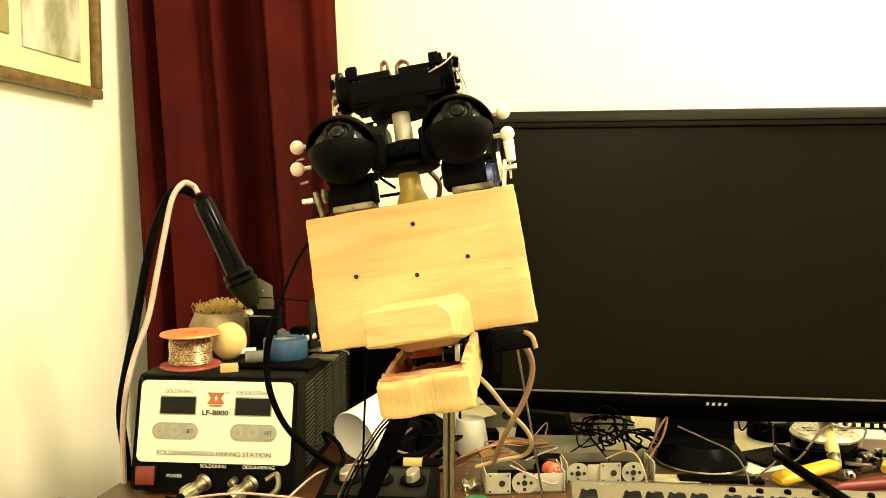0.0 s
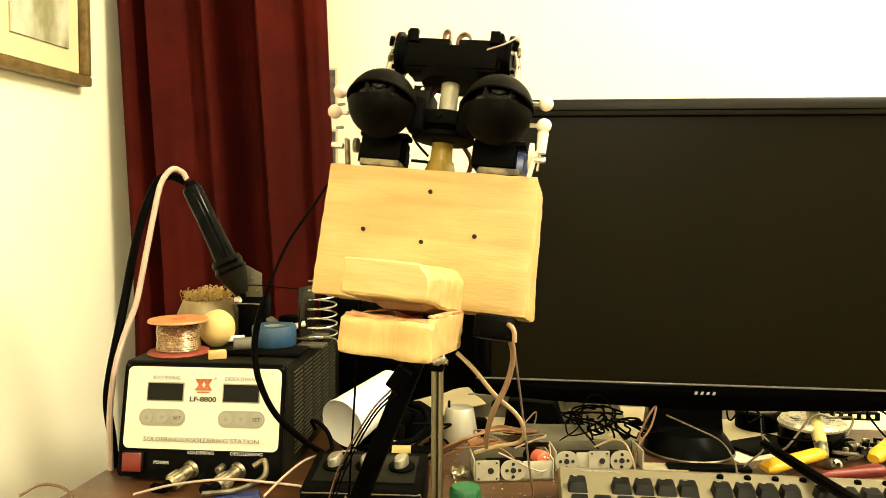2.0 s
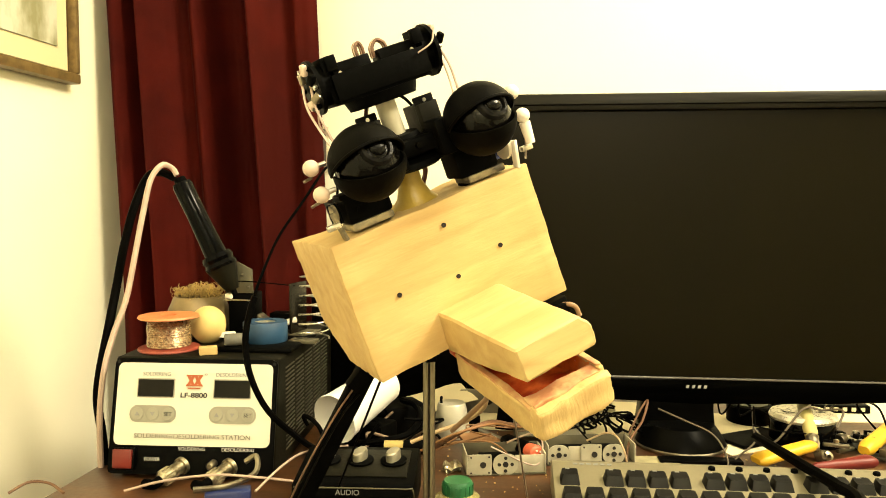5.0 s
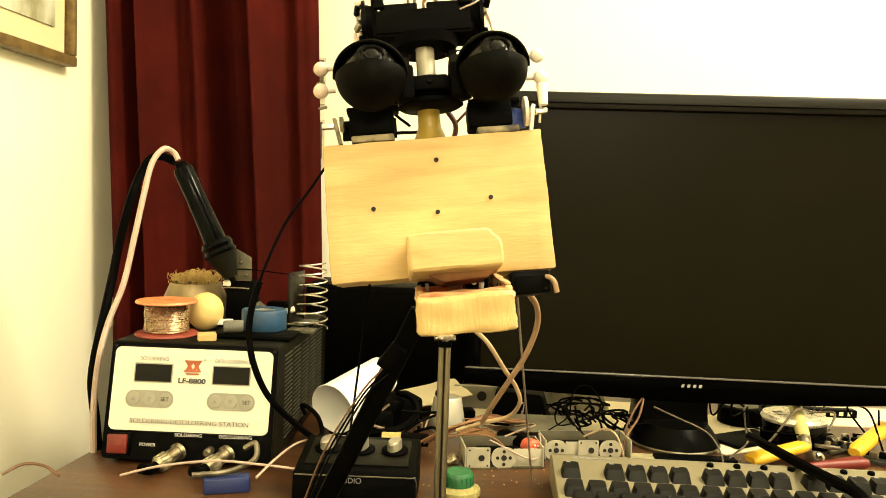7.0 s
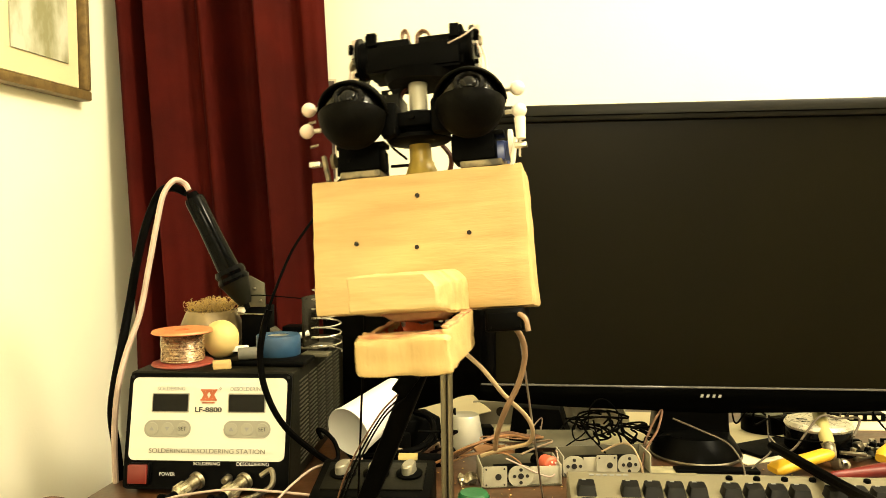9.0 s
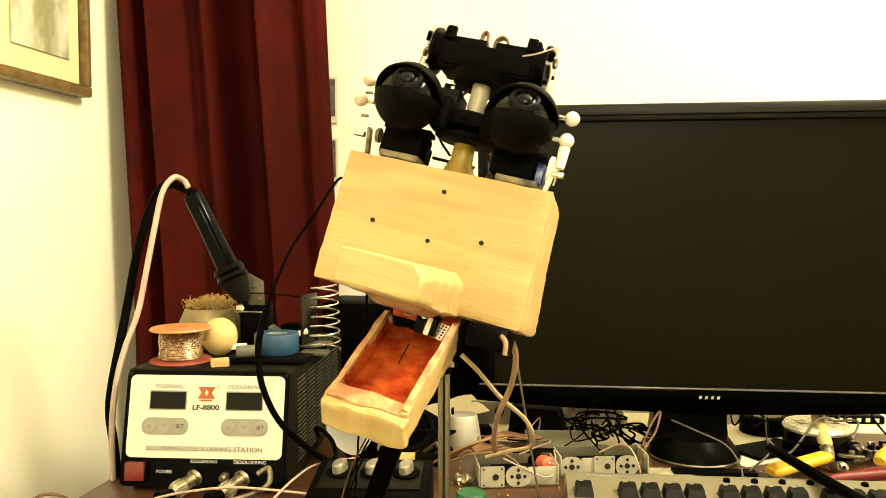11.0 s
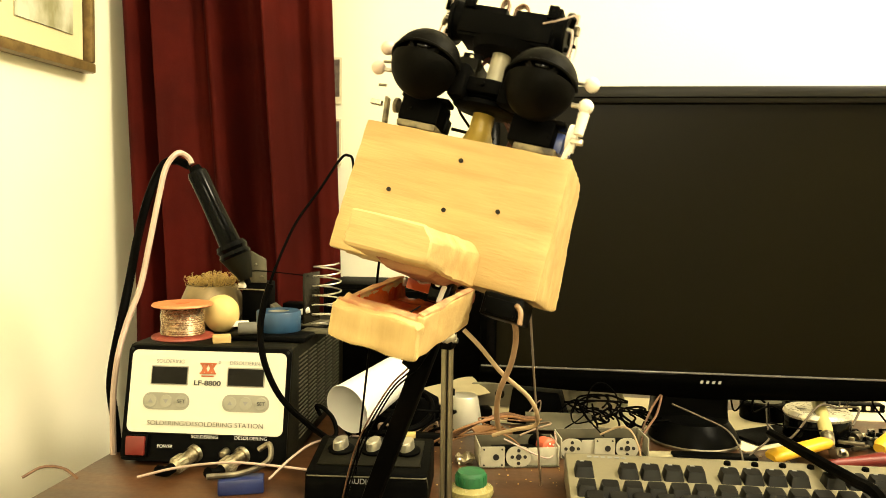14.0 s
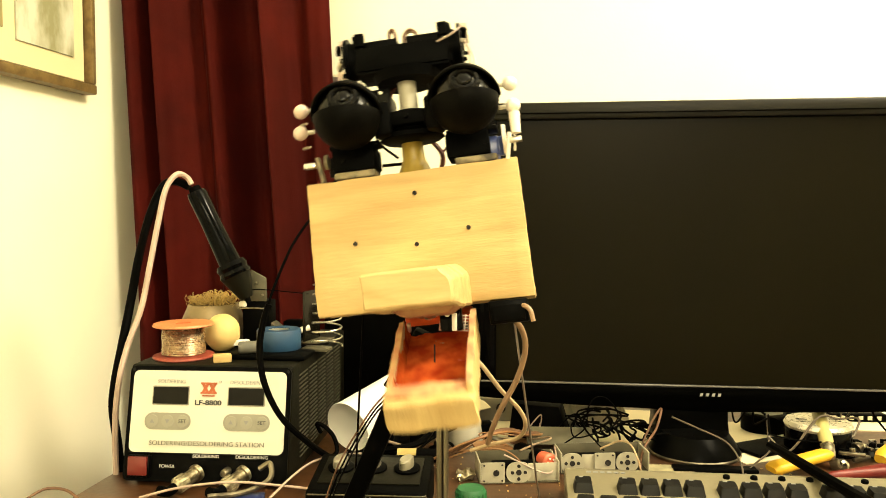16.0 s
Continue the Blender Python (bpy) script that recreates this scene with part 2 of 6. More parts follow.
def smooth_path(points, steps=8):
    pts = [Vector(p) for p in points]
    pts = [2 * pts[0] - pts[1]] + pts + [2 * pts[-1] - pts[-2]]
    out = []
    for i in range(1, len(pts) - 2):
        a, b, c, d = pts[i - 1:i + 3]
        for s in range(steps):
            t = s / steps
            out.append(0.5 * (2 * b + (c - a) * t + (2 * a - 5 * b + 4 * c - d) * t * t + (3 * b - a - 3 * c + d) * t ** 3))
    return out + [pts[-2]]


def tube(points, r, segs=8, steps=8, bm=None, r2=None, smooth=True):
    """A round wire along a smooth path."""
    bm = bm or bmesh.new()
    path = smooth_path(points, steps) if smooth else [Vector(p) for p in points]
    side = None
    rings = []
    for i, p in enumerate(path):
        way = (path[min(i + 1, len(path) - 1)] - path[max(i - 1, 0)]).normalized()
        if side is None:
            side = way.orthogonal().normalized()
        side = (side - way * side.dot(way)).normalized()
        up = way.cross(side)
        k = r if r2 is None else r + (r2 - r) * i / (len(path) - 1)
        rings.append([bm.verts.new(p + k * (math.cos(a) * side + math.sin(a) * up)) for a in (2 * math.pi * j / segs for j in range(segs))])
    for p, q in zip(rings, rings[1:]):
        for j in range(segs):
            bm.faces.new((p[j], p[(j + 1) % segs], q[(j + 1) % segs], q[j]))
    bm.faces.new(rings[0][::-1])
    bm.faces.new(rings[-1])
    return bm


def prism(outline, depth, at=(0, 0, 0), turn=(0, 0, 0), bevel=0.0, bm=None):
    """An outline in x and z, pushed back along y."""
    bm = bm or bmesh.new()
    m = pose(*at, *turn)
    front = [bm.verts.new(m @ Vector((x, 0, z))) for x, z in outline]
    back = [bm.verts.new(m @ Vector((x, depth, z))) for x, z in outline]
    faces = [bm.faces.new(front), bm.faces.new(back[::-1])]
    n = len(outline)
    for i in range(n):
        faces.append(bm.faces.new((front[i], back[i], back[(i + 1) % n], front[(i + 1) % n])))
    bmesh.ops.recalc_face_normals(bm, faces=faces)
    if bevel:
        bmesh.ops.bevel(bm, geom=list({e for f in faces for e in f.edges}), offset=bevel, segments=2, affect="EDGES", profile=0.5)
    return bm


def rounded(w, h, r, n=5):
    out = []
    for cx, cz, a0 in ((w / 2 - r, h / 2 - r, 0), (-w / 2 + r, h / 2 - r, 90), (-w / 2 + r, -h / 2 + r, 180), (w / 2 - r, -h / 2 + r, 270)):
        out += [(cx + r * math.cos(radians(a0 + 90 * i / n)), cz + r * math.sin(radians(a0 + 90 * i / n))) for i in range(n + 1)]
    return out


def plate(w, h, r, thick, at=(0, 0, 0), turn=(0, 0, 0), bm=None):
    """A thin slab with round corners whose face looks along -y."""
    return prism(rounded(w, h, r), thick, at, turn, 0, bm)


def roughen(bm, amount, scale, cuts=0):
    if cuts:
        bmesh.ops.subdivide_edges(bm, edges=bm.edges[:], cuts=cuts, use_grid_fill=True)
    for v in bm.verts:
        v.co += amount * noise.noise_vector(v.co * scale)
    return bm


def writing(body, size, mat, parent, m, name="lettering", width=None, bold=0.0):
    cu = bpy.data.curves.new(name, "FONT")
    cu.body, cu.size, cu.align_x, cu.align_y, cu.extrude = body, size, "CENTER", "CENTER", 0.0001
    cu.offset = bold
    ob = bpy.data.objects.new(name, cu)
    scene.collection.objects.link(ob)
    bpy.context.view_layer.update()
    me = bpy.data.meshes.new_from_object(ob.evaluated_get(bpy.context.evaluated_depsgraph_get()))
    bpy.data.objects.remove(ob)
    xs = [v.co.x for v in me.vertices]
    k = width / (max(xs) - min(xs)) if width else 1
    for v in me.vertices:
        v.co.x *= k
    me.materials.clear()
    me.materials.append(mat)
    out = new(name, me)
    out.parent = parent
    out.matrix_basis = m @ pose(0, 0, 0, 90, 0, 0)
    return out


# ---- room ----
ROOM = pose(0, 0, 0, 0, 0, -9)
LEFT, RIGHT, BACK, FRONT, TOP = -0.69, 2.7, 1.26, -2.3, 2.45
structure("floor", box((RIGHT - LEFT + 0.4, BACK - FRONT + 0.4, 0.1), ((LEFT + RIGHT) / 2, (BACK + FRONT) / 2, -0.05)), CARPET, "grey brown carpeted floor of the room", ROOM)
structure("ceiling", box((RIGHT - LEFT + 0.4, BACK - FRONT + 0.4, 0.1), ((LEFT + RIGHT) / 2, (BACK + FRONT) / 2, TOP + 0.05)), CEIL, "white painted ceiling of the room", ROOM)
structure("wall_left", box((0.15, BACK - FRONT, TOP), (LEFT - 0.075, (BACK + FRONT) / 2, TOP / 2)), WALL, "cream painted plaster wall with a framed picture", ROOM)
structure("wall_right", box((0.15, BACK - FRONT, TOP), (RIGHT + 0.075, (BACK + FRONT) / 2, TOP / 2)), WALL, "cream painted plaster wall", ROOM)
structure("wall_back", box((RIGHT - LEFT + 0.3, 0.15, TOP), ((LEFT + RIGHT) / 2, BACK + 0.075, TOP / 2)), WALL, "cream painted plaster wall behind the desk", ROOM)
structure("wall_front", box((RIGHT - LEFT + 0.3, 0.15, TOP), ((LEFT + RIGHT) / 2, FRONT - 0.075, TOP / 2)), WALL, "cream painted plaster wall", ROOM)


PLEATS = ((0.0, -0.034), (0.04, -0.036), (0.11, 0.026), (0.19, -0.045), (0.34, -0.005), (0.42, -0.022), (0.56, 0.045), (0.63, 0.050), (0.72, -0.045), (0.86, 0.000), (0.92, -0.016), (1.0, -0.004))


def pleat(g):
    """Depth of the big folds at a share g of the drape's width."""
    for (a, p), (b, q) in zip(PLEATS, PLEATS[1:]):
        if g <= b:
            k = (g - a) / (b - a)
            return p + (q - p) * k * k * (3 - 2 * k)
    return PLEATS[-1][1]


def curtain():
    """A gathered drape in front of the wall: deep uneven folds, open edge hem."""
    bm = bmesh.new()
    u0, u1, z0, z1 = -0.688, -0.358, 0.06, 2.3
    cols, rows = 150, 26
    grid = []
    for j in range(rows + 1):
        s = j / rows
        z = z0 + (z1 - z0) * s
        line = []
        for i in range(cols + 1):
            f = i / cols
            lean = (z - 0.78) * (-0.028 * f * (1 - f) * 4) + 0.016 + 0.019 * (1 - f) - 0.042 * (max(z, 0.88) - 1.04)
            wander = 0.012 * math.sin(3.1 * f * 6 + 1.5 * s)
            g = min(max(f + 0.012 * math.sin(2.4 * s + 5 * f), 0), 1)
            fold = 1.2 * pleat(g) + 0.0040 * math.sin(2 * math.pi * (7.3 * f + 0.4) + 1.7 * s)
            sharp = 0.0008 * math.sin(2 * math.pi * 21 * f + 4 * s)
            u = u0 + (u1 - u0) * f + lean + wander * 0.3
            line.append(bm.verts.new((u, 1.180 - 0.020 * max(0, 1 - 6 * f) + fold + sharp, z)))
        grid.append(line)
    for a, b in zip(grid, grid[1:]):
        for i in range(cols):
            bm.faces.new((a[i], a[i + 1], b[i + 1], b[i]))
    bmesh.ops.solidify(bm, geom=bm.faces[:], thickness=0.003)
    return bm


drape = thing("curtain", "dark red velvet curtain hanging in deep folds", "curtain", ROOM)
part("drape", curtain(), CURTAIN, drape, sharp=80)
part("curtain_rail", cyl(0.012, 0.012, 0.42, (-0.5, 1.19, 2.31), (0, 90, 0)), STEEL, drape, "steel curtain rail")


def framed_picture():
    """A picture on the left wall. Its own x runs along the wall away from the viewer."""
    w, h, b = 0.52, 0.62, 0.0145
    ob = thing("framed_picture", "framed faded picture with a cream mount on the wall", "picture",
               ROOM @ pose(LEFT + 0.001, 1.058 - w / 2, 1.187 + h / 2, 0, 0, 90))
    for n, s, p in (("frame_bottom", (w, 0.022, b), (0, -0.011, -h / 2 + b / 2)), ("frame_top", (w, 0.022, b), (0, -0.011, h / 2 - b / 2)),
                    ("frame_side", (b * 0.7, 0.021, h - 2 * b), (w / 2 - b * 0.35, -0.011, 0)), ("frame_side", (b * 0.7, 0.021, h - 2 * b), (-w / 2 + b * 0.35, -0.011, 0))):
        part(n, box(s, p, 0.003), FRAME, ob)
    part("mount", box((w - 0.025, 0.006, h - 0.036), (0, -0.006, 0)), MOUNT, ob, "cream card mount")
    part("print", box((0.118, 0.002, 0.36), (w / 2 - 0.038 - 0.059, -0.0105, -h / 2 + 0.048 + 0.18)), PRINT, ob, "faded grey blue print")
    part("mount_strip", box((0.16, 0.002, 0.36), (w / 2 - 0.180 - 0.08, -0.0105, -h / 2 + 0.058 + 0.18)), OLIVE, ob, "olive print edge")
    return ob


PRINT = material("faded_grey_blue_print", (0.50, 0.49, 0.39), 0.7, second=(0.22, 0.21, 0.11), scale=26, stretch=(1, 1, 0.5), fine=120)
framed_picture()

# ---- desk ----
desk = thing("desk", "brown wood veneer desk covered with clutter", "desk", ROOM)
part("desktop", box((2.0, 0.85, 0.028), (0.545, 0.825, 0.736), 0.003), DESK, desk)
for u in (-0.42, 1.5):
    part("side_panel", box((0.025, 0.75, 0.72), (u, 0.84, 0.361), 0.002), DESK, desk)
part("back_panel", box((1.87, 0.018, 0.5), (0.54, 1.15, 0.46), 0.002), DESK, desk)


def monitor():
    w, h = 0.512, 0.343
    ob = thing("monitor", "black flat computer monitor, switched off, on the desk", "monitor", pose(0.302, 0.85, 0.797, 0, 0, -7.3))
    part("bezel_top", box((w, 0.030, 0.019), (0, 0.015, h - 0.0095), 0.003), BEZEL_TOP, ob)
    part("top_ledge", box((w - 0.03, 0.004, 0.0012), (0, 0.0005, h - 0.0125), 0.0004), CHIN, ob, "thin dark groove strip")
    for s in (-1, 1):
        part("bezel_side", box((0.019, 0.029, h - 0.019 - 0.028), (s * (w / 2 - 0.0095), 0.015, 0.028 + (h - 0.047) / 2), 0.002), GLOSS, ob)
    chin = [(-w / 2, 0.010), (-w * 0.3, 0.004), (0, 0.0), (w * 0.3, 0.004), (w / 2, 0.010), (w / 2, 0.0275), (-w / 2, 0.0275)]
    part("bezel_bottom", prism(chin, 0.03, (0, 0, 0), bevel=0.0015), CHIN, ob)
    # The lit line above the chin is painted as a paler grey strip.
    part("bezel_edge", box((w - 0.004, 0.004, 0.0022), (0, 0.0005, 0.0288), 0.0008), BEZEL_EDGE, ob, "thin grey strip painting the lit line of the bezel")
    part("screen", box((w - 0.036, 0.004, h - 0.046), (0, 0.009, 0.028 + (h - 0.047) / 2)), SCREEN, ob, "dark matt screen")
    part("rear_case", box((w - 0.05, 0.035, h - 0.07), (0, 0.047, h / 2 + 0.01), 0.012), MATT, ob)
    for k in range(4):
        x = -0.0098 + 0.0064 * k
        slant = prism([(x - 0.0020, -0.0017), (x + 0.0010, -0.0017), (x + 0.0020, 0.0017), (x - 0.0010, 0.0017)], 0.0006, (0, -0.0003, 0.0195))
        part("logo_mark", slant, LOGO_GREY, ob)
    stand = part("stand_neck", prism([(-0.043, 0.008), (0.035, 0.008), (0.035, -0.012), (0.038, -0.038), (-0.046, -0.038), (-0.043, -0.012)], 0.05, (-0.014, 0.006, 0), bevel=0.003), FOOT, ob)
    part("stand_base", lathe([(0, -0.0465), (0.047, -0.0465), (0.049, -0.043), (0.047, -0.038), (0.042, -0.030), (0.036, -0.022), (0, -0.020)], 48, (-0.016, 0.004, 0)), FOOT, ob, "round satin black foot")
    # Sheen on the lower rim of the foot, made as a pale ring.
    part("foot_sheen_ring", lathe([(0.0470, -0.0462), (0.0500, -0.0462), (0.0503, -0.0440), (0.0485, -0.0425)], 48, (-0.016, 0.004, 0)), POST_STEEL, ob, "thin pale ring standing in for the sheen on the rim")
    return ob


# Top and bottom bezel differ in colour and gloss for what each one reflects.
CHIN = material("piano_black_darkened", (0.0006, 0.0006, 0.0005), 0.07, vary=0.2, scale=20, spec=0.012)
BEZEL_TOP = material("brushed_black_olive_sheen", (0.0045, 0.0038, 0.0016), 0.42, vary=0.25, scale=40, spec=0.18, stretch=(0.05, 1, 1), bump=0.1)
BEZEL_EDGE = material("grey_lit_edge", (0.10, 0.095, 0.085), 0.2, vary=0.2)
monitor()


def station():
    w, h, d, slope = 0.167, 0.115, 0.27, 0.026
    ob = thing("soldering_station", "black soldering and desoldering station with a white label panel", "soldering station",
               pose(-0.2280, 0.752, 0.75, 0, 0, -5))
    bm = bmesh.new()
    pts = [(0.0, 0.004), (slope, h), (d, h), (d, 0.004)]
    a = [bm.verts.new((-w / 2, y, z)) for y, z in pts]
    b = [bm.verts.new((w / 2, y, z)) for y, z in pts]
    fs = [bm.faces.new(a), bm.faces.new(b[::-1])] + [bm.faces.new((a[i], b[i], b[(i + 1) % 4], a[(i + 1) % 4])) for i in range(4)]
    bmesh.ops.recalc_face_normals(bm, faces=fs)
    bmesh.ops.bevel(bm, geom=bm.edges[:], offset=0.003, segments=2, affect="EDGES", profile=0.5)
    part("body", bm, GREYMET, ob)
    for x in (-0.07, 0.07):
        for y in (0.02, 0.2):
            part("foot", cyl(0.008, 0.007, 0.006, (x, y, 0.003)), RUBBER, ob)
    tilt = -math.degrees(math.atan2(slope, h))

    def face(x, s, out=0.0):
        """A place on the sloping front, s metres up from its bottom edge."""
        k = math.hypot(slope, h)
        n = Vector((0, -h, slope)) / k
        p = Vector((x, slope * s / k, 0.004 + (h - 0.004) * s / k)) + n * out
        return Matrix.Translation(p) @ pose(0, 0, 0, tilt)

    part("front_frame", plate(w - 0.002, 0.112, 0.006, 0.003, (0, 0, 0)), BLACK, ob, "", face(0, 0.0585, 0.0015))
    part("label_panel", plate(0.156, 0.080, 0.006, 0.002), PANEL, ob, "off-white printed label panel", face(0, 0.0705, 0.003))
    P = 0.0034
    for s in (-1, 1):
        win = part("display", plate(0.0378, 0.0188, 0.001, 0.002), KEYPAD, ob, "dark unlit display", face(0.0385 * s, 0.0865, P))
        part("display_glass", plate(0.0355, 0.0165, 0.0005, 0.002, (0, -0.0006, 0)), LCD, win)
        pad = part("button_strip", plate(0.047, 0.0165, 0.0078, 0.002), KEYPAD, ob, "grey rubber button strip", face(0.040 * s, 0.0605, P))
        for i, x in enumerate((-0.0155, 0, 0.0155)):
            part("button", lathe([(0, 0), (0.0062, 0), (0.0060, 0.0006), (0, 0.0008)], 20, (x, 0, 0), (90, 0, 0)), BUTTON, pad)
            if i < 2:
                k = 1 if i == 0 else -1
                part("arrow", prism([(x - 0.0024, -0.0018 * k), (x + 0.0024, -0.0018 * k), (x, 0.0022 * k)], 0.0003, (0, -0.0011, 0)), GREYINK, pad)
            else:
                writing("SET", 0.0052, INK, pad, pose(x, -0.0011, 0))
    writing("SOLDERING", 0.0052, GREYINK, ob, face(-0.0385, 0.1005, P + 0.0001), width=0.028)
    writing("DESOLDERING", 0.0052, GREYINK, ob, face(0.0385, 0.1005, P + 0.0001), width=0.034)
    writing("LF-8800", 0.0066, INK, ob, face(0.0, 0.0795, P + 0.0001), width=0.027, bold=0.00018)
    writing("SOLDERING/DESOLDERING STATION", 0.0062, STATION_INK, ob, face(0.001, 0.0385, P + 0.0001), width=0.116)
    for dx in (-0.0036, 0.0036):
        for k in (-1, 1):
            bar = [(k * -0.0048, 0.0056), (k * -0.0014, 0.0056), (k * 0.0048, -0.0056), (k * 0.0014, -0.0056)]
            part("logo_mark", prism(bar if k > 0 else bar[::-1], 0.0004), LOGO_RED, ob, "", face(dx, 0.0945, P + 0.0003 + 0.00005 * k))
    for z in (0.0896, 0.0994):
        part("logo_mark", box((0.0165, 0.0004, 0.0016)), LOGO_RED, ob, "", face(0, z, P + 0.0005))
    part("logo_bar", box((0.0125, 0.0004, 0.0013)), LOGO_RED, ob, "", face(0, 0.0867, P + 0.0003))
    part("logo_dot", lathe([(0.0008, 0), (0.0012, 0), (0.0012, 0.0003), (0.0008, 0.0003)], 14, (0, 0, 0), (90, 0, 0)), GREYINK, ob, "", face(0.0115, 0.1010, P + 0.0003))
    writing("SOLDERING", 0.0045, WHITE_PRINT, ob, face(0.001, 0.0262, 0.0018), width=0.0265)
    writing("DESOLDERING", 0.0045, WHITE_PRINT, ob, face(0.047, 0.0262, 0.0018), width=0.032)
    writing("POWER", 0.0045, WHITE_PRINT, ob, face(-0.038, 0.0155, 0.0018), width=0.0155)
    sw = part("power_switch", box((0.0225, 0.006, 0.021), (0, -0.001, 0), 0.001), BLACK, ob, "red rocker switch", face(-0.0655, 0.0155, 0.0018))
    part("rocker", prism([(-0.0095, -0.009), (0.0095, -0.009), (0.0095, 0.009), (-0.0095, 0.009)], 0.004, (0, -0.0065, 0), (6, 0, 0), 0.0008), RED_KNOB_DARK, sw)
    for x in (-0.006, 0.041):
        plug = part("connector", lathe([(0, 0), (0.0085, 0), (0.0085, 0.004), (0.0065, 0.0045), (0.0065, 0.016), (0.0078, 0.0165), (0.0078, 0.027), (0.005, 0.03), (0, 0.03)], 24, (0, 0, 0), (114, 0, -26)), NICKEL, ob, "nickel screw connector", face(x, 0.011, 0.0018))
        part("cable_boot", tube([(-0.0105, -0.022, -0.0105), (-0.0150, -0.031, -0.0150), (-0.019, -0.042, -0.0130)], 0.0048, 10), RUBBER, plug)
        for k in range(14):
            a = 2 * math.pi * k / 14
            part("knurl", box((0.0012, 0.0012, 0.0095), (0.0077 * math.cos(a), 0.0077 * math.sin(a), 0.0218), 0.0002), NICKEL, plug, "", pose(0, 0, 0, 114, 0, -26))
    part("small_knob", lathe([(0, 0), (0.004, 0), (0.004, 0.011), (0.0025, 0.013), (0, 0.013)], 16, (0, 0, 0), (100, 0, 0)), POST_STEEL, ob, "", face(0.024, 0.013, 0.0018))
    # ventilation slots in the side, one slat between each; paler to paint light coming through
    slot = box((0.0015, 0.034, 0.0012), (0, 0, 0), 0.0003)
    first = part("vent_slot", slot, VENT, ob)
    for c in range(5):
        for i in range(20):
            o = first if c == i == 0 else new("vent_slot", first.data)
            o.parent = ob
            o.matrix_basis = pose(w / 2 + 0.0004, 0.062 + 0.040 * c, 0.018 + 0.0044 * i)
    for x in (-0.079, 0.079):
        part("screw", cyl(0.0016, 0.0016, 0.001, (0, 0, 0), (90, 0, 0), 14), KEYCAP, ob, "", face(x, 0.1125, 0.002))
    return ob


NICKEL = material("old_nickel_plate", (0.50, 0.45, 0.32), 0.3, metal=0.8, second=(0.16, 0.13, 0.08), scale=140)
VENT = material("pale_slot_through_light", (0.045, 0.040, 0.025), 0.5, vary=0.2)
BUTTON = material("grey_button_top", (0.27, 0.26, 0.205), 0.5, vary=0.1)
STATION_INK = material("olive_grey_print", (0.10, 0.095, 0.065), 0.6)
RED_KNOB_DARK = material("dark_red_rocker", (0.15, 0.015, 0.010), 0.35, vary=0.3)
station()

# ---- animated puppet head ----
head = thing("robot_head", "animatronic pine block head with black eyes and hinged jaw", "robot head")
FACE_D = 0.086


def face_block():
    bm = bmesh.new()
    front = [(-0.0624, 0.0392), (0.0618, 0.0399), (0.0632, -0.0399), (-0.0626, -0.0392)]
    back = [(-0.0615, 0.036), (0.0560, 0.024), (0.0612, -0.036), (-0.0605, -0.020)]
    mid = [(-0.0620, 0.0385), (0.0614, 0.0390), (0.0630, -0.0395), (-0.0620, -0.0380)]
    loops = [[bm.verts.new((x, y, z)) for x, z in ring] for ring, y in ((front, 0), (mid, 0.050), (back, FACE_D))]
    bm.faces.new(loops[0])
    bm.faces.new(loops[2][::-1])
    for a, b in zip(loops, loops[1:]):
        for i in range(4):
            bm.faces.new((a[i], b[i], b[(i + 1) % 4], a[(i + 1) % 4]))
    bmesh.ops.recalc_face_normals(bm, faces=bm.faces[:])
    bmesh.ops.bevel(bm, geom=bm.edges[:], offset=0.0009, segments=2, affect="EDGES", profile=0.5)
    bmesh.ops.subdivide_edges(bm, edges=[e for e in bm.edges if e.calc_length() > 0.02], cuts=15, use_grid_fill=True)
    for v in bm.verts:
        v.co += 0.0005 * noise.noise_vector(v.co * 160) + 0.0005 * noise.noise_vector(v.co * 420)
    return bm


part("face_block", face_block(), PINE, head, "sawn pale pine block")
for x, z in ((0.0011, 0.0264), (0.0300, 0.0028), (-0.0362, 0.0011), (-0.0005, -0.0033)):
    part("screw_hole", cyl(0.0013, 0.0013, 0.001, (x, -0.0004, z), (90, 0, 0), 12), HOLE, head)

# upper beak
beak = bmesh.new()
sect = [(-0.0195, 0.004, -0.0170, -0.0410), (-0.0190, -0.036, -0.0205, -0.0425), (-0.0180, -0.077, -0.0240, -0.0415)]
rights = [0.0275, 0.0265, 0.0255]
loops = []
for (x0, y, zt, zb), x1 in zip(sect, rights):
    loops.append([beak.verts.new(p) for p in ((x0, y, zt), (x1 - 0.006, y, zt), (x1, y, zt - 0.006), (x1, y, zb), (x0, y, zb))])
beak.faces.new(loops[0])
beak.faces.new(loops[-1][::-1])
for a, b in zip(loops, loops[1:]):
    for i in range(5):
        beak.faces.new((a[i], b[i], b[(i + 1) % 5], a[(i + 1) % 5]))
bmesh.ops.recalc_face_normals(beak, faces=beak.faces[:])
bmesh.ops.bevel(beak, geom=beak.edges[:], offset=0.0011, segments=1, affect="EDGES", profile=0.5)
roughen(beak, 0.0007, 130, 3)
roughen(beak, 0.0005, 420)
part("upper_beak", beak, PINE, head, "rough cut pine upper beak")

# lower jaw, hinged under the block; its own origin is the hinge
JAW_HINGE = Vector((0.0062, 0.0103, -0.0395))
jaw = part("jaw", box((0.040, 0.008, 0.006), (0, 0.002, -0.008), 0.001), RED_PAINT, head, "pine lower jaw with a red painted hollow")
jaw_len, jaw_w, jaw_h = 0.082, 0.0450, 0.0205


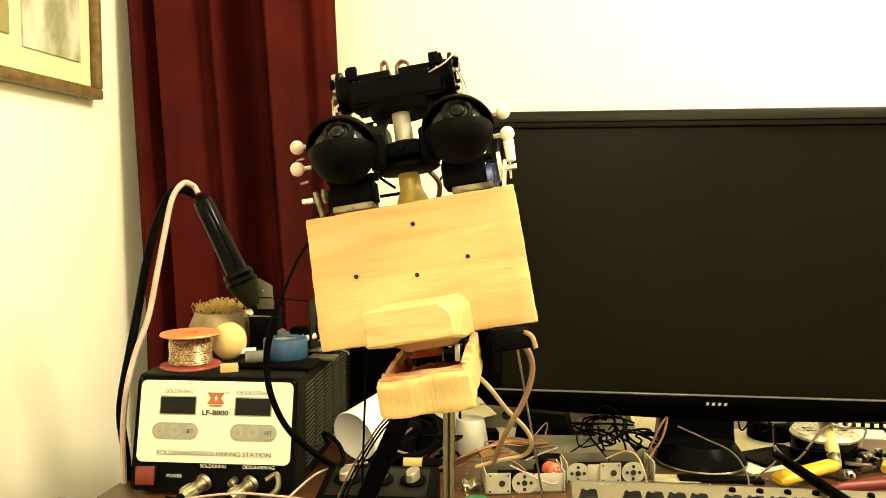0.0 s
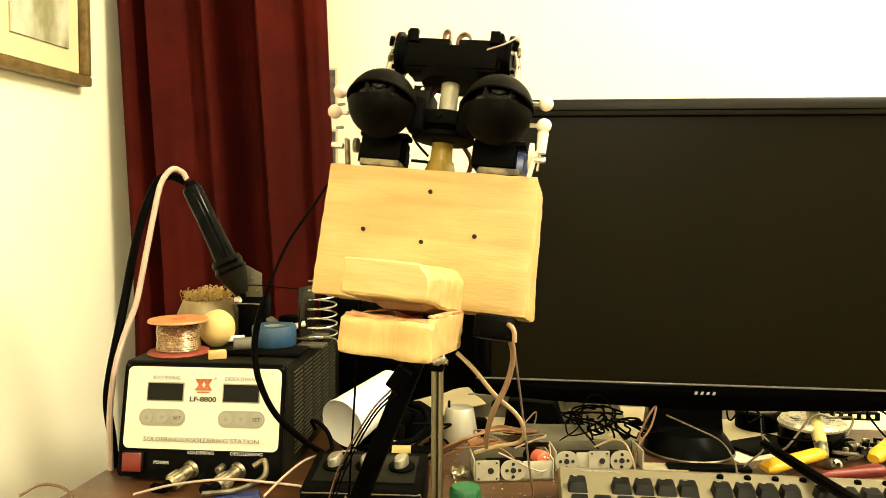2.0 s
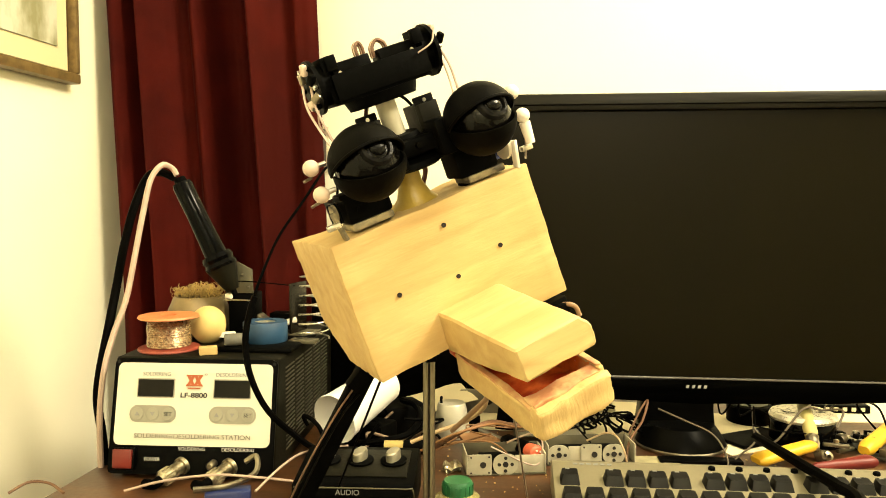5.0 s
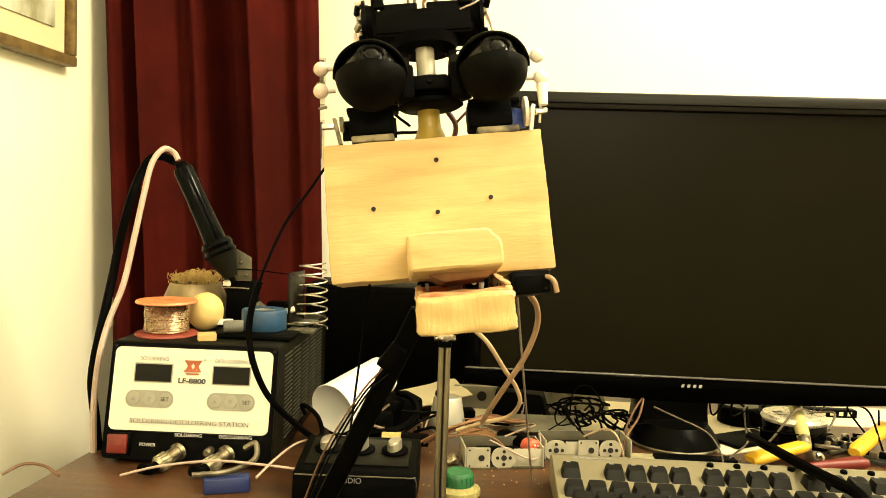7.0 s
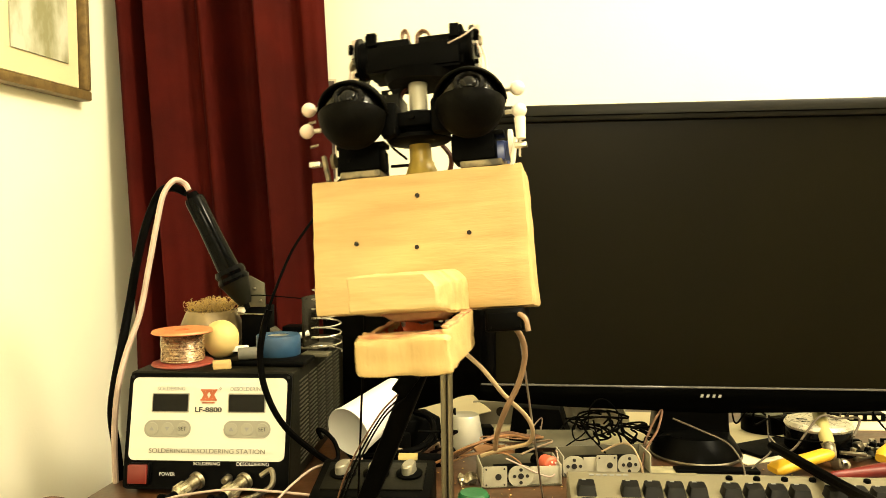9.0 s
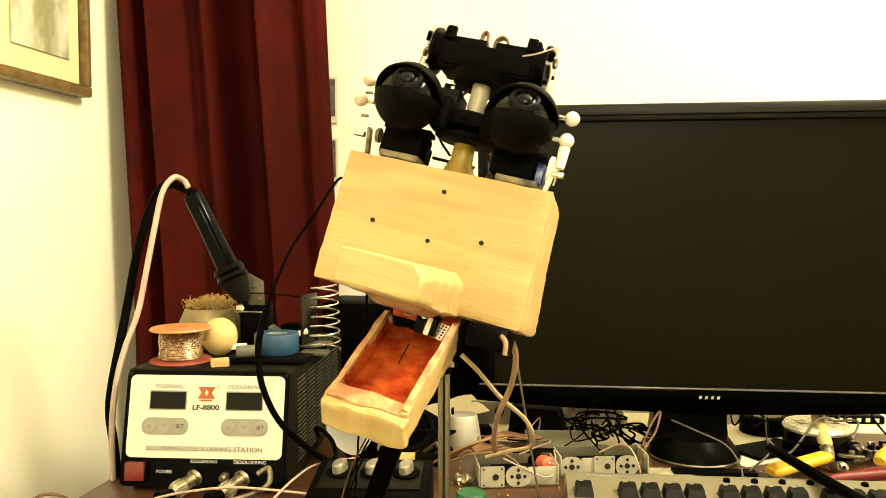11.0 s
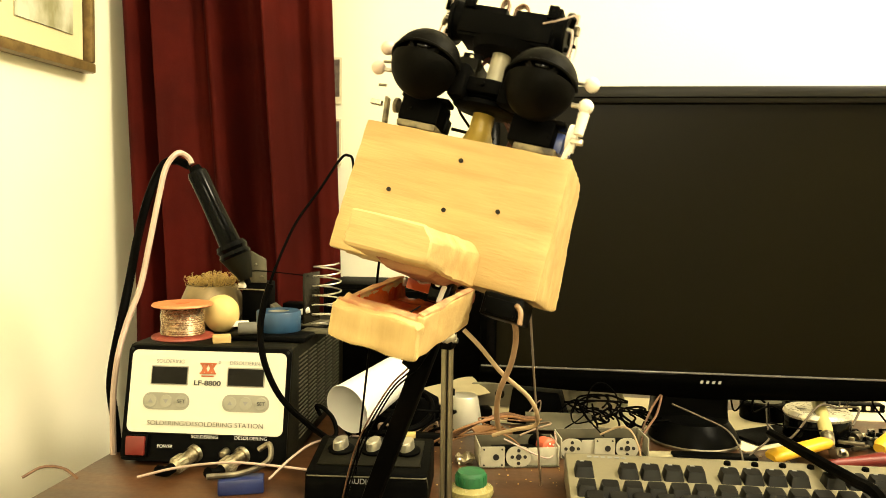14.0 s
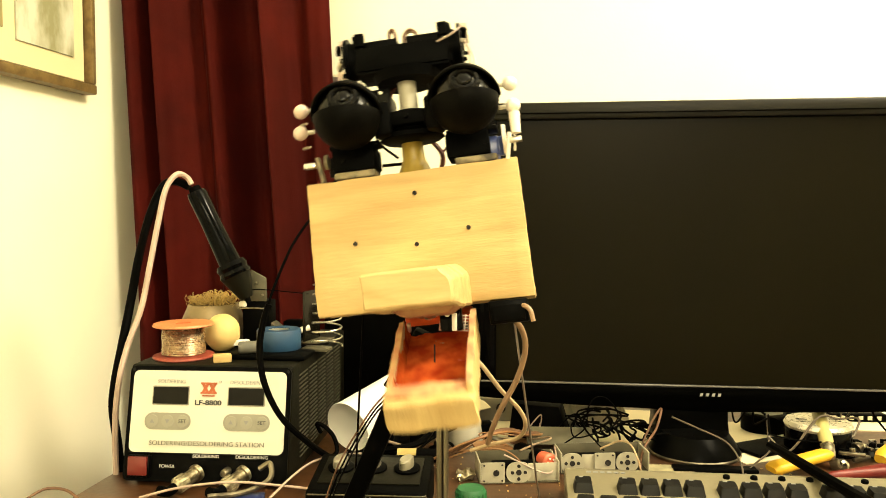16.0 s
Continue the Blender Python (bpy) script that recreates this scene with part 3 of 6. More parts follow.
def jaw_shell():
    """Floor and two side walls, thin and ragged from the gouge."""
    w = jaw_w / 2
    bm = box((0.0034, jaw_len - 0.006, jaw_h - 0.004), (-w + 0.0017, -jaw_len / 2 - 0.004, -jaw_h / 2 - 0.002), 0.0008)
    box((0.0034, jaw_len - 0.006, jaw_h), (w - 0.0017, -jaw_len / 2 - 0.004, -jaw_h / 2), 0.0008, bm=bm)
    box((jaw_w - 0.006, jaw_len - 0.012, 0.005), (0, -jaw_len / 2 - 0.002, -jaw_h + 0.003), 0.001, bm=bm)
    return roughen(roughen(bm, 0.0009, 150, 5), 0.0007, 400)


part("jaw_shell", jaw_shell(), PINE, jaw)
front = box((jaw_w + 0.001, 0.0085, jaw_h - 0.0025), (0, -jaw_len - 0.0015, -jaw_h / 2 - 0.0018), 0.0018)
part("jaw_front", roughen(roughen(front, 0.0011, 120, 6), 0.0007, 380), PINE_END, jaw, "rough sawn end grain front")


def gouged_hollow():
    """The scooped inside of the jaw: a bowl with round corners and gouge marks."""
    bm = bmesh.new()
    nx, ny, w, y0, y1 = 18, 26, jaw_w / 2 - 0.0028, -jaw_len + 0.0065, -0.006
    grid = []
    for j in range(ny + 1):
        v = j / ny
        row = []
        for i in range(nx + 1):
            u = 2 * i / nx - 1
            ramp = min(1, v / 0.42)
            e = max(0.0, 1 - abs(u) ** 5)
            deep = 0.0145 * min(1, e * 2.6) ** 0.6 * (0.24 + 0.76 * ramp * (2 - ramp)) + (0.0035 if u < -0.5 else 0.0) * (1 - min(1, e * 2.6))
            p = Vector((u * w, y0 + (y1 - y0) * v, 0.0003 - deep))
            row.append(bm.verts.new(p + 0.0011 * noise.noise_vector(p * 150) + 0.0006 * noise.noise_vector(p * 420)))
        grid.append(row)
    for a, b in zip(grid, grid[1:]):
        for i in range(nx):
            bm.faces.new((a[i], a[i + 1], b[i + 1], b[i]))
    bmesh.ops.solidify(bm, geom=bm.faces[:], thickness=0.0008)
    return bm


part("mouth_hollow", gouged_hollow(), MOUTH, jaw, "glossy orange red painted hollow", sharp=60)
for s in (-1, 1):
    part("jaw_rim", roughen(roughen(box((0.0032, jaw_len - 0.010, 0.0016), (s * (jaw_w / 2 - 0.0017), -jaw_len / 2 - 0.004, 0.0004 if s > 0 else -0.0036), 0.0003), 0.0010, 170, 5), 0.0006, 420), PINK_RIM, jaw)
front_lip = roughen(roughen(box((jaw_w - 0.003, 0.0095, 0.0024), (0, -jaw_len + 0.0034, -0.0026), 0.0004), 0.0010, 170, 5), 0.0006, 420)
part("jaw_rim", front_lip, PINK_RIM, jaw)
part("floor_slit", box((0.0008, 0.018, 0.0008), (-0.002, -0.028, -0.0138), 0.0002, (-1, 0, 4)), HOLE, jaw, "dark slit in the mouth floor")
for x in (-0.016, 0.013):
    part("tooth_pin", box((0.0020, 0.003, 0.005), (x, -0.014, -0.004), 0.0006), STEEL, jaw)
RAW = material("brown_stained_wood", (0.34, 0.17, 0.07), 0.7, second=(0.20, 0.06, 0.03), scale=80, bump=0.4)
palate = roughen(roughen(prism([(-0.017, 0), (0.019, 0), (0.013, -0.0045), (-0.008, -0.005)], 0.050, (0.006, -0.054, -0.0410), bevel=0.0008), 0.0008, 120, 3), 0.0005, 380)
part("palate", palate, RAW, head, "brown stained wedge under the beak")
mesh_bm = bmesh.new()
for i in range(9):
    box((0.0005, 0.0008, 0.0110), (-0.0080 + 0.0020 * i, 0, 0), 0, bm=mesh_bm)
for i in range(6):
    box((0.0165, 0.0008, 0.0005), (0, 0.0004, -0.0050 + 0.0020 * i), 0, bm=mesh_bm)
part("mouth_mesh", mesh_bm, JOINT_PINK, head, "pale perforated mesh behind the palate", pose(0.0170, -0.0065, -0.0500, -35, 8, 0))
horn = part("jaw_link", box((0.0120, 0.010, 0.0125), (0.0165, -0.014, -0.0485), 0.0012), GLOSS, head, "black jaw link with a white lever")
part("lever", box((0.0028, 0.0018, 0.0095), (0.0185, -0.0200, -0.0500), 0.0006, (0, 6, 0)), NYLON, horn)
part("link_screw", cyl(0.0014, 0.0014, 0.0016, (0.0150, -0.0198, -0.0455), (90, 0, 0), 10), CHROME, horn)
part("link_wire", tube([(-0.001, -0.010, -0.043), (0.004, -0.016, -0.047), (0.011, -0.016, -0.0445)], 0.0006, 6), CHROME, horn)

# jaw servo under the block
servo = part("jaw_servo", box((0.022, 0.030, 0.013), (0.0475, 0.010, -0.0470), 0.0012), BLACK, head, "black hobby servo")
part("servo_cap", box((0.018, 0.004, 0.009), (0.0475, -0.006, -0.048), 0.0008), MATT, servo)
for x in (0.040, 0.055):
    part("servo_screw", cyl(0.0008, 0.0008, 0.001, (x, -0.0084, -0.051), (90, 0, 0), 10), LID, servo)
part("servo_lead", tube([(0.052, 0.000, -0.0450), (0.0565, -0.008, -0.0450), (0.0595, -0.0095, -0.0480), (0.0605, -0.0095, -0.054)], 0.0014, 10), CABLE_TAN, head, "pale servo lead")
part("hinge_block", box((0.030, 0.02, 0.006), (0.0, 0.034, -0.043), 0.001), MATT, head)

# glued neck tube, collar and upper rod
part("nose_tube", lathe([(0, 0), (0.0150, 0), (0.0100, 0.005), (0.0068, 0.013), (0.0062, 0.032), (0, 0.032)], 28, (-0.0004, 0.024, 0.0385), (8, 0, 0)), GLUE, head, "yellow glue-covered tube")
hub = part("eye_hub", lathe([(0, 0), (0.012, 0), (0.0155, 0.003), (0.0155, 0.009), (0.012, 0.011), (0.010, 0.015), (0, 0.015)], 28, (0.001, 0.018, 0.0645), (4, 0, 0)), MATT, head, "black collar with clamp screws")
part("hub_ear", box((0.022, 0.012, 0.009), (0.001, 0.004, 0.0715), 0.002), MATT, hub)
part("hub_screw", cyl(0.0016, 0.0016, 0.003, (0.001, -0.003, 0.072), (90, 0, 0), 10), LID, hub)
part("hub_flange", lathe([(0, 0), (0.017, 0), (0.0195, 0.0015), (0.0185, 0.004), (0.012, 0.006), (0, 0.006)], 28, (0.001, 0.016, 0.0605), (4, 0, 0)), MATT, hub)
for s in (-1, 1):
    part("clamp_lug", box((0.012, 0.014, 0.013), (0.001 + s * 0.016, 0.006, 0.0715), 0.002, (0, 12 * s, 0)), MATT, hub)
part("upper_rod", cyl(0.0056, 0.0056, 0.042, (0.0002, 0.020, 0.093), (0, 0, 0), 24), ALU, head, "bare aluminium tube")
part("eye_bar", cyl(0.003, 0.003, 0.06, (0.001, 0.008, 0.0735), (0, 90, 0), 14), BLACK, head)


def sphere_cap(r, thick, a0, a1, segs=36, rings=14):
    """A shell: the part of a sphere between two tilt angles about its x axis, as an eyelid."""
    bm = bmesh.new()
    outer, inner = [], []
    for j in range(rings + 1):
        tilt = radians(a0 + (a1 - a0) * j / rings)
        o, n = [], []
        for i in range(segs + 1):
            lon = math.pi * i / segs
            d = Vector((-math.cos(lon), -math.sin(lon) * math.cos(tilt), math.sin(lon) * math.sin(tilt)))
            o.append(bm.verts.new(d * r))
            n.append(bm.verts.new(d * (r - thick)))
        outer.append(o)
        inner.append(n)
    for j in range(rings):
        for i in range(segs):
            bm.faces.new((outer[j][i], outer[j][i + 1], outer[j + 1][i + 1], outer[j + 1][i]))
            bm.faces.new((inner[j][i], inner[j + 1][i], inner[j + 1][i + 1], inner[j][i + 1]))
    for j in (0, rings):
        for i in range(segs):
            bm.faces.new((outer[j][i], inner[j][i], inner[j][i + 1], outer[j][i + 1]))
    bmesh.ops.remove_doubles(bm, verts=bm.verts, dist=1e-6)
    bmesh.ops.recalc_face_normals(bm, faces=bm.faces[:])
    return bm


SEAT = material("grubby_white_plastic", (0.27, 0.22, 0.12), 0.6, second=(0.05, 0.04, 0.025), scale=110)
EYES = []
for s in (-1, 1):
    ex = 0.0022 + s * 0.0341
    eye = part("eye", ball(0.0170, u=32, v=20), IRIS, head, "black eyeball with glossy dark iris", pose(ex, -0.0113, 0.0737))
    part("iris_ring", lathe([(0.0058, 0.0150), (0.0090, 0.0138), (0.0094, 0.0150), (0.0082, 0.0166), (0.0066, 0.0170), (0.0060, 0.0164)], 28, (0, 0, 0), (64, 0, 8)), IRIS_RING, eye, "worn grey iris ring")
    part("pupil", lathe([(0, 0.0150), (0.0046, 0.0160), (0.0042, 0.0172), (0.0030, 0.0180), (0, 0.0183)], 24, (0, 0, 0), (64, 0, 8)), IRIS, eye)
    lower = part("lower_eyelid", sphere_cap(0.0196, 0.0012, -110, 0), LID, eye, "black plastic lower eyelid")
    upper = part("upper_eyelid", sphere_cap(0.0203, 0.0012, 18, 150), LID, eye, "black plastic upper eyelid")
    part("lid_rim", tube([Vector((-math.cos(a), -math.sin(a) * math.cos(radians(18)), math.sin(a) * math.sin(radians(18)))) * 0.0202 for a in (math.pi * i / 16 for i in range(17))], 0.0009, 6, 3), LID, upper)
    EYES.append((eye, upper, lower))
    part("eye_mount", box((0.010, 0.016, 0.020), (ex - s * 0.019, 0.002, 0.0715), 0.002), MATT, head)
    cradle = part("eye_cradle", box((0.0255, 0.019, 0.0150), (ex + (0.002 * s if s < 0 else -0.002), 0.013, 0.0525), 0.0015), MATT, head, "black block under the eye")
    part("cradle_lip", box((0.030, 0.012, 0.0030), (ex + s * 0.001, 0.010, 0.0600), 0.0008), LID, cradle)
    part("cradle_screw", cyl(0.0012, 0.0012, 0.0014, (ex + s * 0.008, 0.0033, 0.0515), (90, 0, 0), 10), LID, cradle)
    part("eye_post", box((0.008, 0.010, 0.020), (ex - s * 0.006, 0.016, 0.046), 0.001), MATT, head)
    sv = part("eye_servo", box((0.0225, 0.024, 0.0118), (ex + s * 0.004, 0.026, 0.0515), 0.0008), SERVO_BLUE if s > 0 else BLACK, head, "micro servo")
    part("servo_flange", box((0.032, 0.0025, 0.0118), (ex + s * 0.004, 0.018, 0.0515), 0.0005), SERVO_BLUE if s > 0 else BLACK, sv)
    part("servo_seat", box((0.0245, 0.018, 0.0042), (ex + s * 0.002, 0.013, 0.0428), 0.001), SEAT, head, "grubby pale servo seat")
    part("servo_disc", cyl(0.0085 if s > 0 else 0.0045, 0.0085 if s > 0 else 0.0045, 0.002, (ex + s * 0.0195, 0.010, 0.0535), (0, 90, 0), 20), NYLON if s > 0 else SEAT, sv, "white servo horn" if s > 0 else "grubby servo horn")
    for k, (dx, dy, dz) in enumerate(((0.0275, 0.002, 0.0010), (0.0280, -0.001, -0.0126)) if s < 0 else ((0.0263, 0.004, 0.0010), (0.0268, 0.001, -0.0127))):
        joint = part("ball_joint", ball(0.0042, (ex + s * dx, dy - 0.010, 0.080 + dz), u=16, v=10), NYLON if s > 0 else JOINT_PINK, head, "white nylon ball joint" if s > 0 else "pinkish nylon ball joint")
        part("joint_pin", cyl(0.0013, 0.0013, 0.006, (ex + s * (dx - 0.005), dy - 0.009, 0.080 + dz), (0, 90, 0), 8), CHROME, joint)
        if s > 0 and k == 1:
            part("joint_stem", cyl(0.0026, 0.0032, 0.012, (ex + s * dx, dy - 0.010, 0.080 + dz - 0.010), (0, 0, 0), 12), NYLON, joint)
    for k in range(2 if s < 0 else 0):
        part("joint_clip", box((0.0050, 0.0016, 0.0014), (ex + s * 0.0290, 0.000 + 0.003 * k, 0.0755 - 0.0135 * k), 0.0003, (0, 8 * s, 0)), POST_STEEL, head, "small dull clip")
    rear = part("lid_servo", box((0.0118, 0.0225, 0.0220), (ex - s * 0.0165, 0.0215, 0.0800), 0.0008), GREYMET, head, "dark micro servo behind the eye")
    part("servo_flange", box((0.0118, 0.0025, 0.0300), (ex - s * 0.0165, 0.0150, 0.0800), 0.0005), BLACK, rear)
    for z in (0.0675, 0.0925):
        part("servo_screw", cyl(0.0011, 0.0011, 0.0012, (ex - s * 0.0165, 0.0134, z), (90, 0, 0), 10), CHROME, rear)
    part("lid_wire", tube([(ex - s * 0.012, 0.030, 0.086), (ex - s * 0.006, 0.034, 0.078), (ex - s * 0.010, 0.034, 0.066), (ex - s * 0.020, 0.034, 0.056)], 0.0009, 6), (REDWIRE if s > 0 else RUBBER), head)
    if s > 0:
        part("push_rod", tube([(ex + s * 0.0270, -0.010, 0.066), (ex + s * 0.0260, -0.006, 0.054), (ex + s * 0.025, -0.002, 0.043)], 0.0007, 6), CHROME, head, "thin steel push rod")
    part("rod_clamp", box((0.007, 0.004, 0.003), (ex + s * 0.0260, -0.004, 0.0490), 0.0005), CHROME, head)
    part("horn_arm", box((0.0022, 0.005, 0.016), (ex + s * 0.0215, 0.002, 0.0470), 0.0006, (0, s * 10, 0)), NYLON if s > 0 else SEAT, head)


def brow_unit():
    """The servo cradle above the eyes."""
    c = Vector((0.0005, 0.0225, 0.1150))
    frame_bm = box((0.056, 0.0025, 0.0140), (c.x, c.y - 0.012, c.z - 0.002), 0.0004)
    cradle = part("brow_cradle", frame_bm, MATT, head, "black servo cradle")
    part("cradle_floor", box((0.056, 0.024, 0.0025), (c.x, c.y, c.z - 0.0095), 0.0004), MATT, cradle)
    part("cradle_back", box((0.056, 0.0025, 0.0120), (c.x, c.y + 0.012, c.z - 0.002), 0.0004), MATT, cradle)
    part("cradle_boss", lathe([(0, 0), (0.019, 0), (0.021, 0.006), (0, 0.006)], 28, (c.x, c.y, c.z - 0.0165)), MATT, cradle)
    for s in (-1, 1):
        part("cradle_ear", box((0.0035, 0.018, 0.024), (c.x + s * 0.0285, c.y - 0.001, c.z + 0.003), 0.0006), MATT, cradle)
        part("cradle_lug", box((0.006, 0.004, 0.008), (c.x + s * 0.0255, c.y - 0.011, c.z + 0.011), 0.0005), MATT, cradle)
        sv = part("brow_servo", box((0.0225, 0.0118, 0.0180), (c.x + s * 0.0140, c.y - 0.0035, c.z + 0.0015), 0.0008), BLACK, head, "black micro servo")
        part("servo_screw", cyl(0.0011, 0.0011, 0.001, (c.x + s * 0.0215, c.y - 0.0098, c.z + 0.005), (90, 0, 0), 8), CHROME, sv)
        wheel = part("servo_wheel", lathe([(0.004, -0.0011), (0.0145, -0.0011), (0.0145, 0.0011), (0.004, 0.0011)], 28, (c.x + s * 0.0350, c.y, c.z + 0.002), (0, 90, 0)), BLACK, head, "black spoked servo wheel")
        part("wheel_boss", cyl(0.0120, 0.0105, 0.0065, (c.x + s * 0.0310, c.y, c.z + 0.002), (0, 90, 0), 20), MATT, wheel)
        part("wheel_hub", cyl(0.0045, 0.0045, 0.004, (c.x + s * 0.0350, c.y, c.z + 0.002), (0, 90, 0), 16), MATT, wheel)
        for k in range(6):
            a = math.pi * k / 3
            part("wheel_peg", cyl(0.0016, 0.0012, 0.003, (c.x + s * 0.0370, c.y + 0.0112 * math.cos(a), c.z + 0.002 + 0.0112 * math.sin(a)), (0, 90, 0), 8), CHROME if k % 2 else MATT, wheel)
    for k in range(3):
        y = c.y - 0.003 - 0.0016 * k
        upright = [(c.x - 0.0075, y, c.z + 0.006), (c.x - 0.0078, y, c.z + 0.0145), (c.x - 0.0055, y, c.z + 0.0170), (c.x - 0.0040, y, c.z + 0.0140), (c.x - 0.0045, y, c.z + 0.006)]
        arch = [(c.x + 0.0010, y, c.z + 0.007), (c.x + 0.0015, y, c.z + 0.0125), (c.x + 0.0050, y, c.z + 0.0155), (c.x + 0.0085, y, c.z + 0.0135), (c.x + 0.0095, y, c.z + 0.0090)]
        for pts in (upright, arch):
            part("servo_wire", tube(pts, 0.0009, 6), (ORANGE_WIRE, JOINT_PINK, TAN)[k], head)
    for s, n in ((-1, 5), (1, 3)):
        for k in range(n):
            a = 0.6 + 1.1 * k
            part("wheel_link", box((0.003, 0.004, 0.006), (c.x + s * 0.0385, c.y - 0.004 + 0.009 * math.cos(a), c.z + 0.003 + 0.009 * math.sin(a)), 0.0008, (20 * k, 0, 12 * k)), (POST_STEEL, JOINT_PINK, MATT)[k % 3], head)
    part("tie_wire", tube([(c.x + 0.022, c.y - 0.015, c.z + 0.002), (c.x + 0.031, c.y - 0.016, c.z + 0.005), (c.x + 0.038, c.y - 0.010, c.z + 0.012)], 0.0005, 6), PINKISH, head, "white string")
    part("tie_wire", tube([(c.x - 0.034, c.y - 0.004, c.z - 0.002), (c.x - 0.040, c.y - 0.004, c.z - 0.016), (c.x - 0.036, c.y - 0.002, c.z - 0.026)], 0.0005, 6), PINKISH, head, "white string")
    for s, drop in ((-1, 0.040), (1, 0.036)):
        for k in range(2):
            x = c.x + s * (0.0375 + 0.0015 * k)
            part("pull_cord", tube([(x, c.y - 0.006 + 0.010 * k, c.z + 0.006), (x + s * 0.003, c.y - 0.010 + 0.009 * k, c.z - 0.010), (x - s * 0.002 * k, c.y - 0.016 + 0.006 * k, c.z - drop)], 0.0007, 6), (PINKISH, JOINT_PINK)[k], head, "pinkish white pull cord")
    part("rod_wire", tube([(c.x - 0.006, c.y + 0.006, c.z - 0.012), (c.x - 0.012, c.y + 0.002, c.z - 0.022), (c.x - 0.014, c.y + 0.002, c.z - 0.034)], 0.0012, 6), REDWIRE, head)
    part("rod_wire", tube([(c.x + 0.008, c.y + 0.006, c.z - 0.012), (c.x + 0.015, c.y + 0.004, c.z - 0.020), (c.x + 0.022, c.y + 0.006, c.z - 0.034)], 0.0009, 6), BLACK, head)


brow_unit()
part("head_wire", tube([(0.010, 0.028, 0.064), (0.016, 0.034, 0.054), (0.012, 0.040, 0.042)], 0.0016, 6), REDWIRE, head)
part("head_wire", tube([(-0.022, 0.032, 0.052), (-0.008, 0.036, 0.0525), (0.004, 0.040, 0.053)], 0.0010, 6), BLACK, head)

# post that carries the head
POST = Vector((0.004, 0.515, 0.75))
stand = thing("post_stand", "bare steel post on a dark foot plate", "stand", Matrix.Translation(POST))
for x in (-0.0021, 0.0021):
    part("post_rod", cyl(0.0020, 0.0020, 0.162, (x, 0, 0.089), (0, 0, 0), 18, bevel=0.0003), POST_STEEL, stand, "bare steel rod")
# The groove down the middle of the post, drawn as a dark strip.
part("post_groove", box((0.0022, 0.0016, 0.160), (0, 0.0006, 0.088)), GREYMET, stand, "dark strip drawing the groove between the rods")
part("post_cap", box((0.0088, 0.0050, 0.0016), (0, 0, 0.1705), 0.0004), POST_STEEL, stand)
part("foot_plate", box((0.10, 0.10, 0.008), (0, 0, 0.004), 0.002), MATT, stand)

# pan stage that turns with the head
pan = thing("pan_linkage", "black strut and joint swinging under the head", "linkage")
part("joint_yoke", box((0.009, 0.009, 0.006), (0, 0, -0.002), 0.0015), MATT, pan)
part("joint_pin", cyl(0.0018, 0.0018, 0.014, (0, 0, 0.001), (0, 90, 0), 14), CHROME, pan)
part("joint_ball", ball(0.006, (0, 0, 0.003), u=16, v=10), CHROME, pan)
strut = part("strut", box((0.0145, 0.009, 0.20), (0, 0, 0), 0.002), MATT, pan, "flat black plastic strut", pose(-0.056, 0.055, -0.075, 12, 24, 0))
part("plug", box((0.012, 0.008, 0.020), (-0.004, -0.008, 0.062), 0.001, (0, 12, 0)), MATT, strut, "black lead plug")
for k in range(3):
    part("plug_wire", tube([(-0.006 + 0.003 * k, -0.009, 0.052), (-0.013 + 0.002 * k, -0.018, 0.030), (-0.018 + 0.0025 * k, -0.026, -0.02), (-0.012 + 0.001 * k, -0.026, -0.09)], 0.0007, 6), (TAN, RUBBER, BLACK)[k], strut)

# ---- on and round the soldering station ----


def lone(name, bm, mat, label, category, m=None, group=""):
    return tagged(part(name, bm, mat, None, "", m), label, category, group)


def cable(name, points, r, mat, label, group=""):
    return lone(name, tube(points, r), mat, label, "cable", None, group)


STATION_TOP = 0.865

SPOOL_RED = material("brownish_red_plastic", (0.28, 0.05, 0.03), 0.45, vary=0.15, scale=40)
spool = thing("solder_spool", "orange spool of bright solder wire on the station", "solder spool", pose(-0.268, 0.822, STATION_TOP, 0, 0, 20))
part("flange", lathe([(0.008, 0), (0.0305, 0), (0.0315, 0.001), (0.0310, 0.003), (0.008, 0.004)], 40), SPOOL_RED, spool)
part("flange", lathe([(0.008, 0.0325), (0.0300, 0.0335), (0.0312, 0.0345), (0.0300, 0.0365), (0.012, 0.0372), (0.008, 0.0365)], 40), ORANGE, spool)
part("core", lathe([(0.008, 0.002), (0.016, 0.002), (0.016, 0.034), (0.008, 0.034)], 28), ORANGE, spool)
wind = bmesh.new()
for i in range(34):
    tz, bulge = 0.0048 + 0.00083 * i, 0.0221 + 0.0003 * math.sin(i * 2.3) + 0.0004 * math.sin(i * 0.37)
    lathe([(0.018, tz - 0.0004), (bulge - 0.0002, tz - 0.0003), (bulge, tz), (bulge - 0.0002, tz + 0.0003), (0.018, tz + 0.0004)], 32, bm=wind)
part("solder_winding", wind, SOLDER, spool, "bright wound solder wire")["kind"] = "stuff"

lone("sponge_ball", roughen(ball(0.0195, (0, 0, 0.0195), (1, 1, 1.08)), 0.0006, 90), SPONGE, "yellow cream ball lying on the station", "ball", pose(-0.238, 0.862, STATION_TOP))


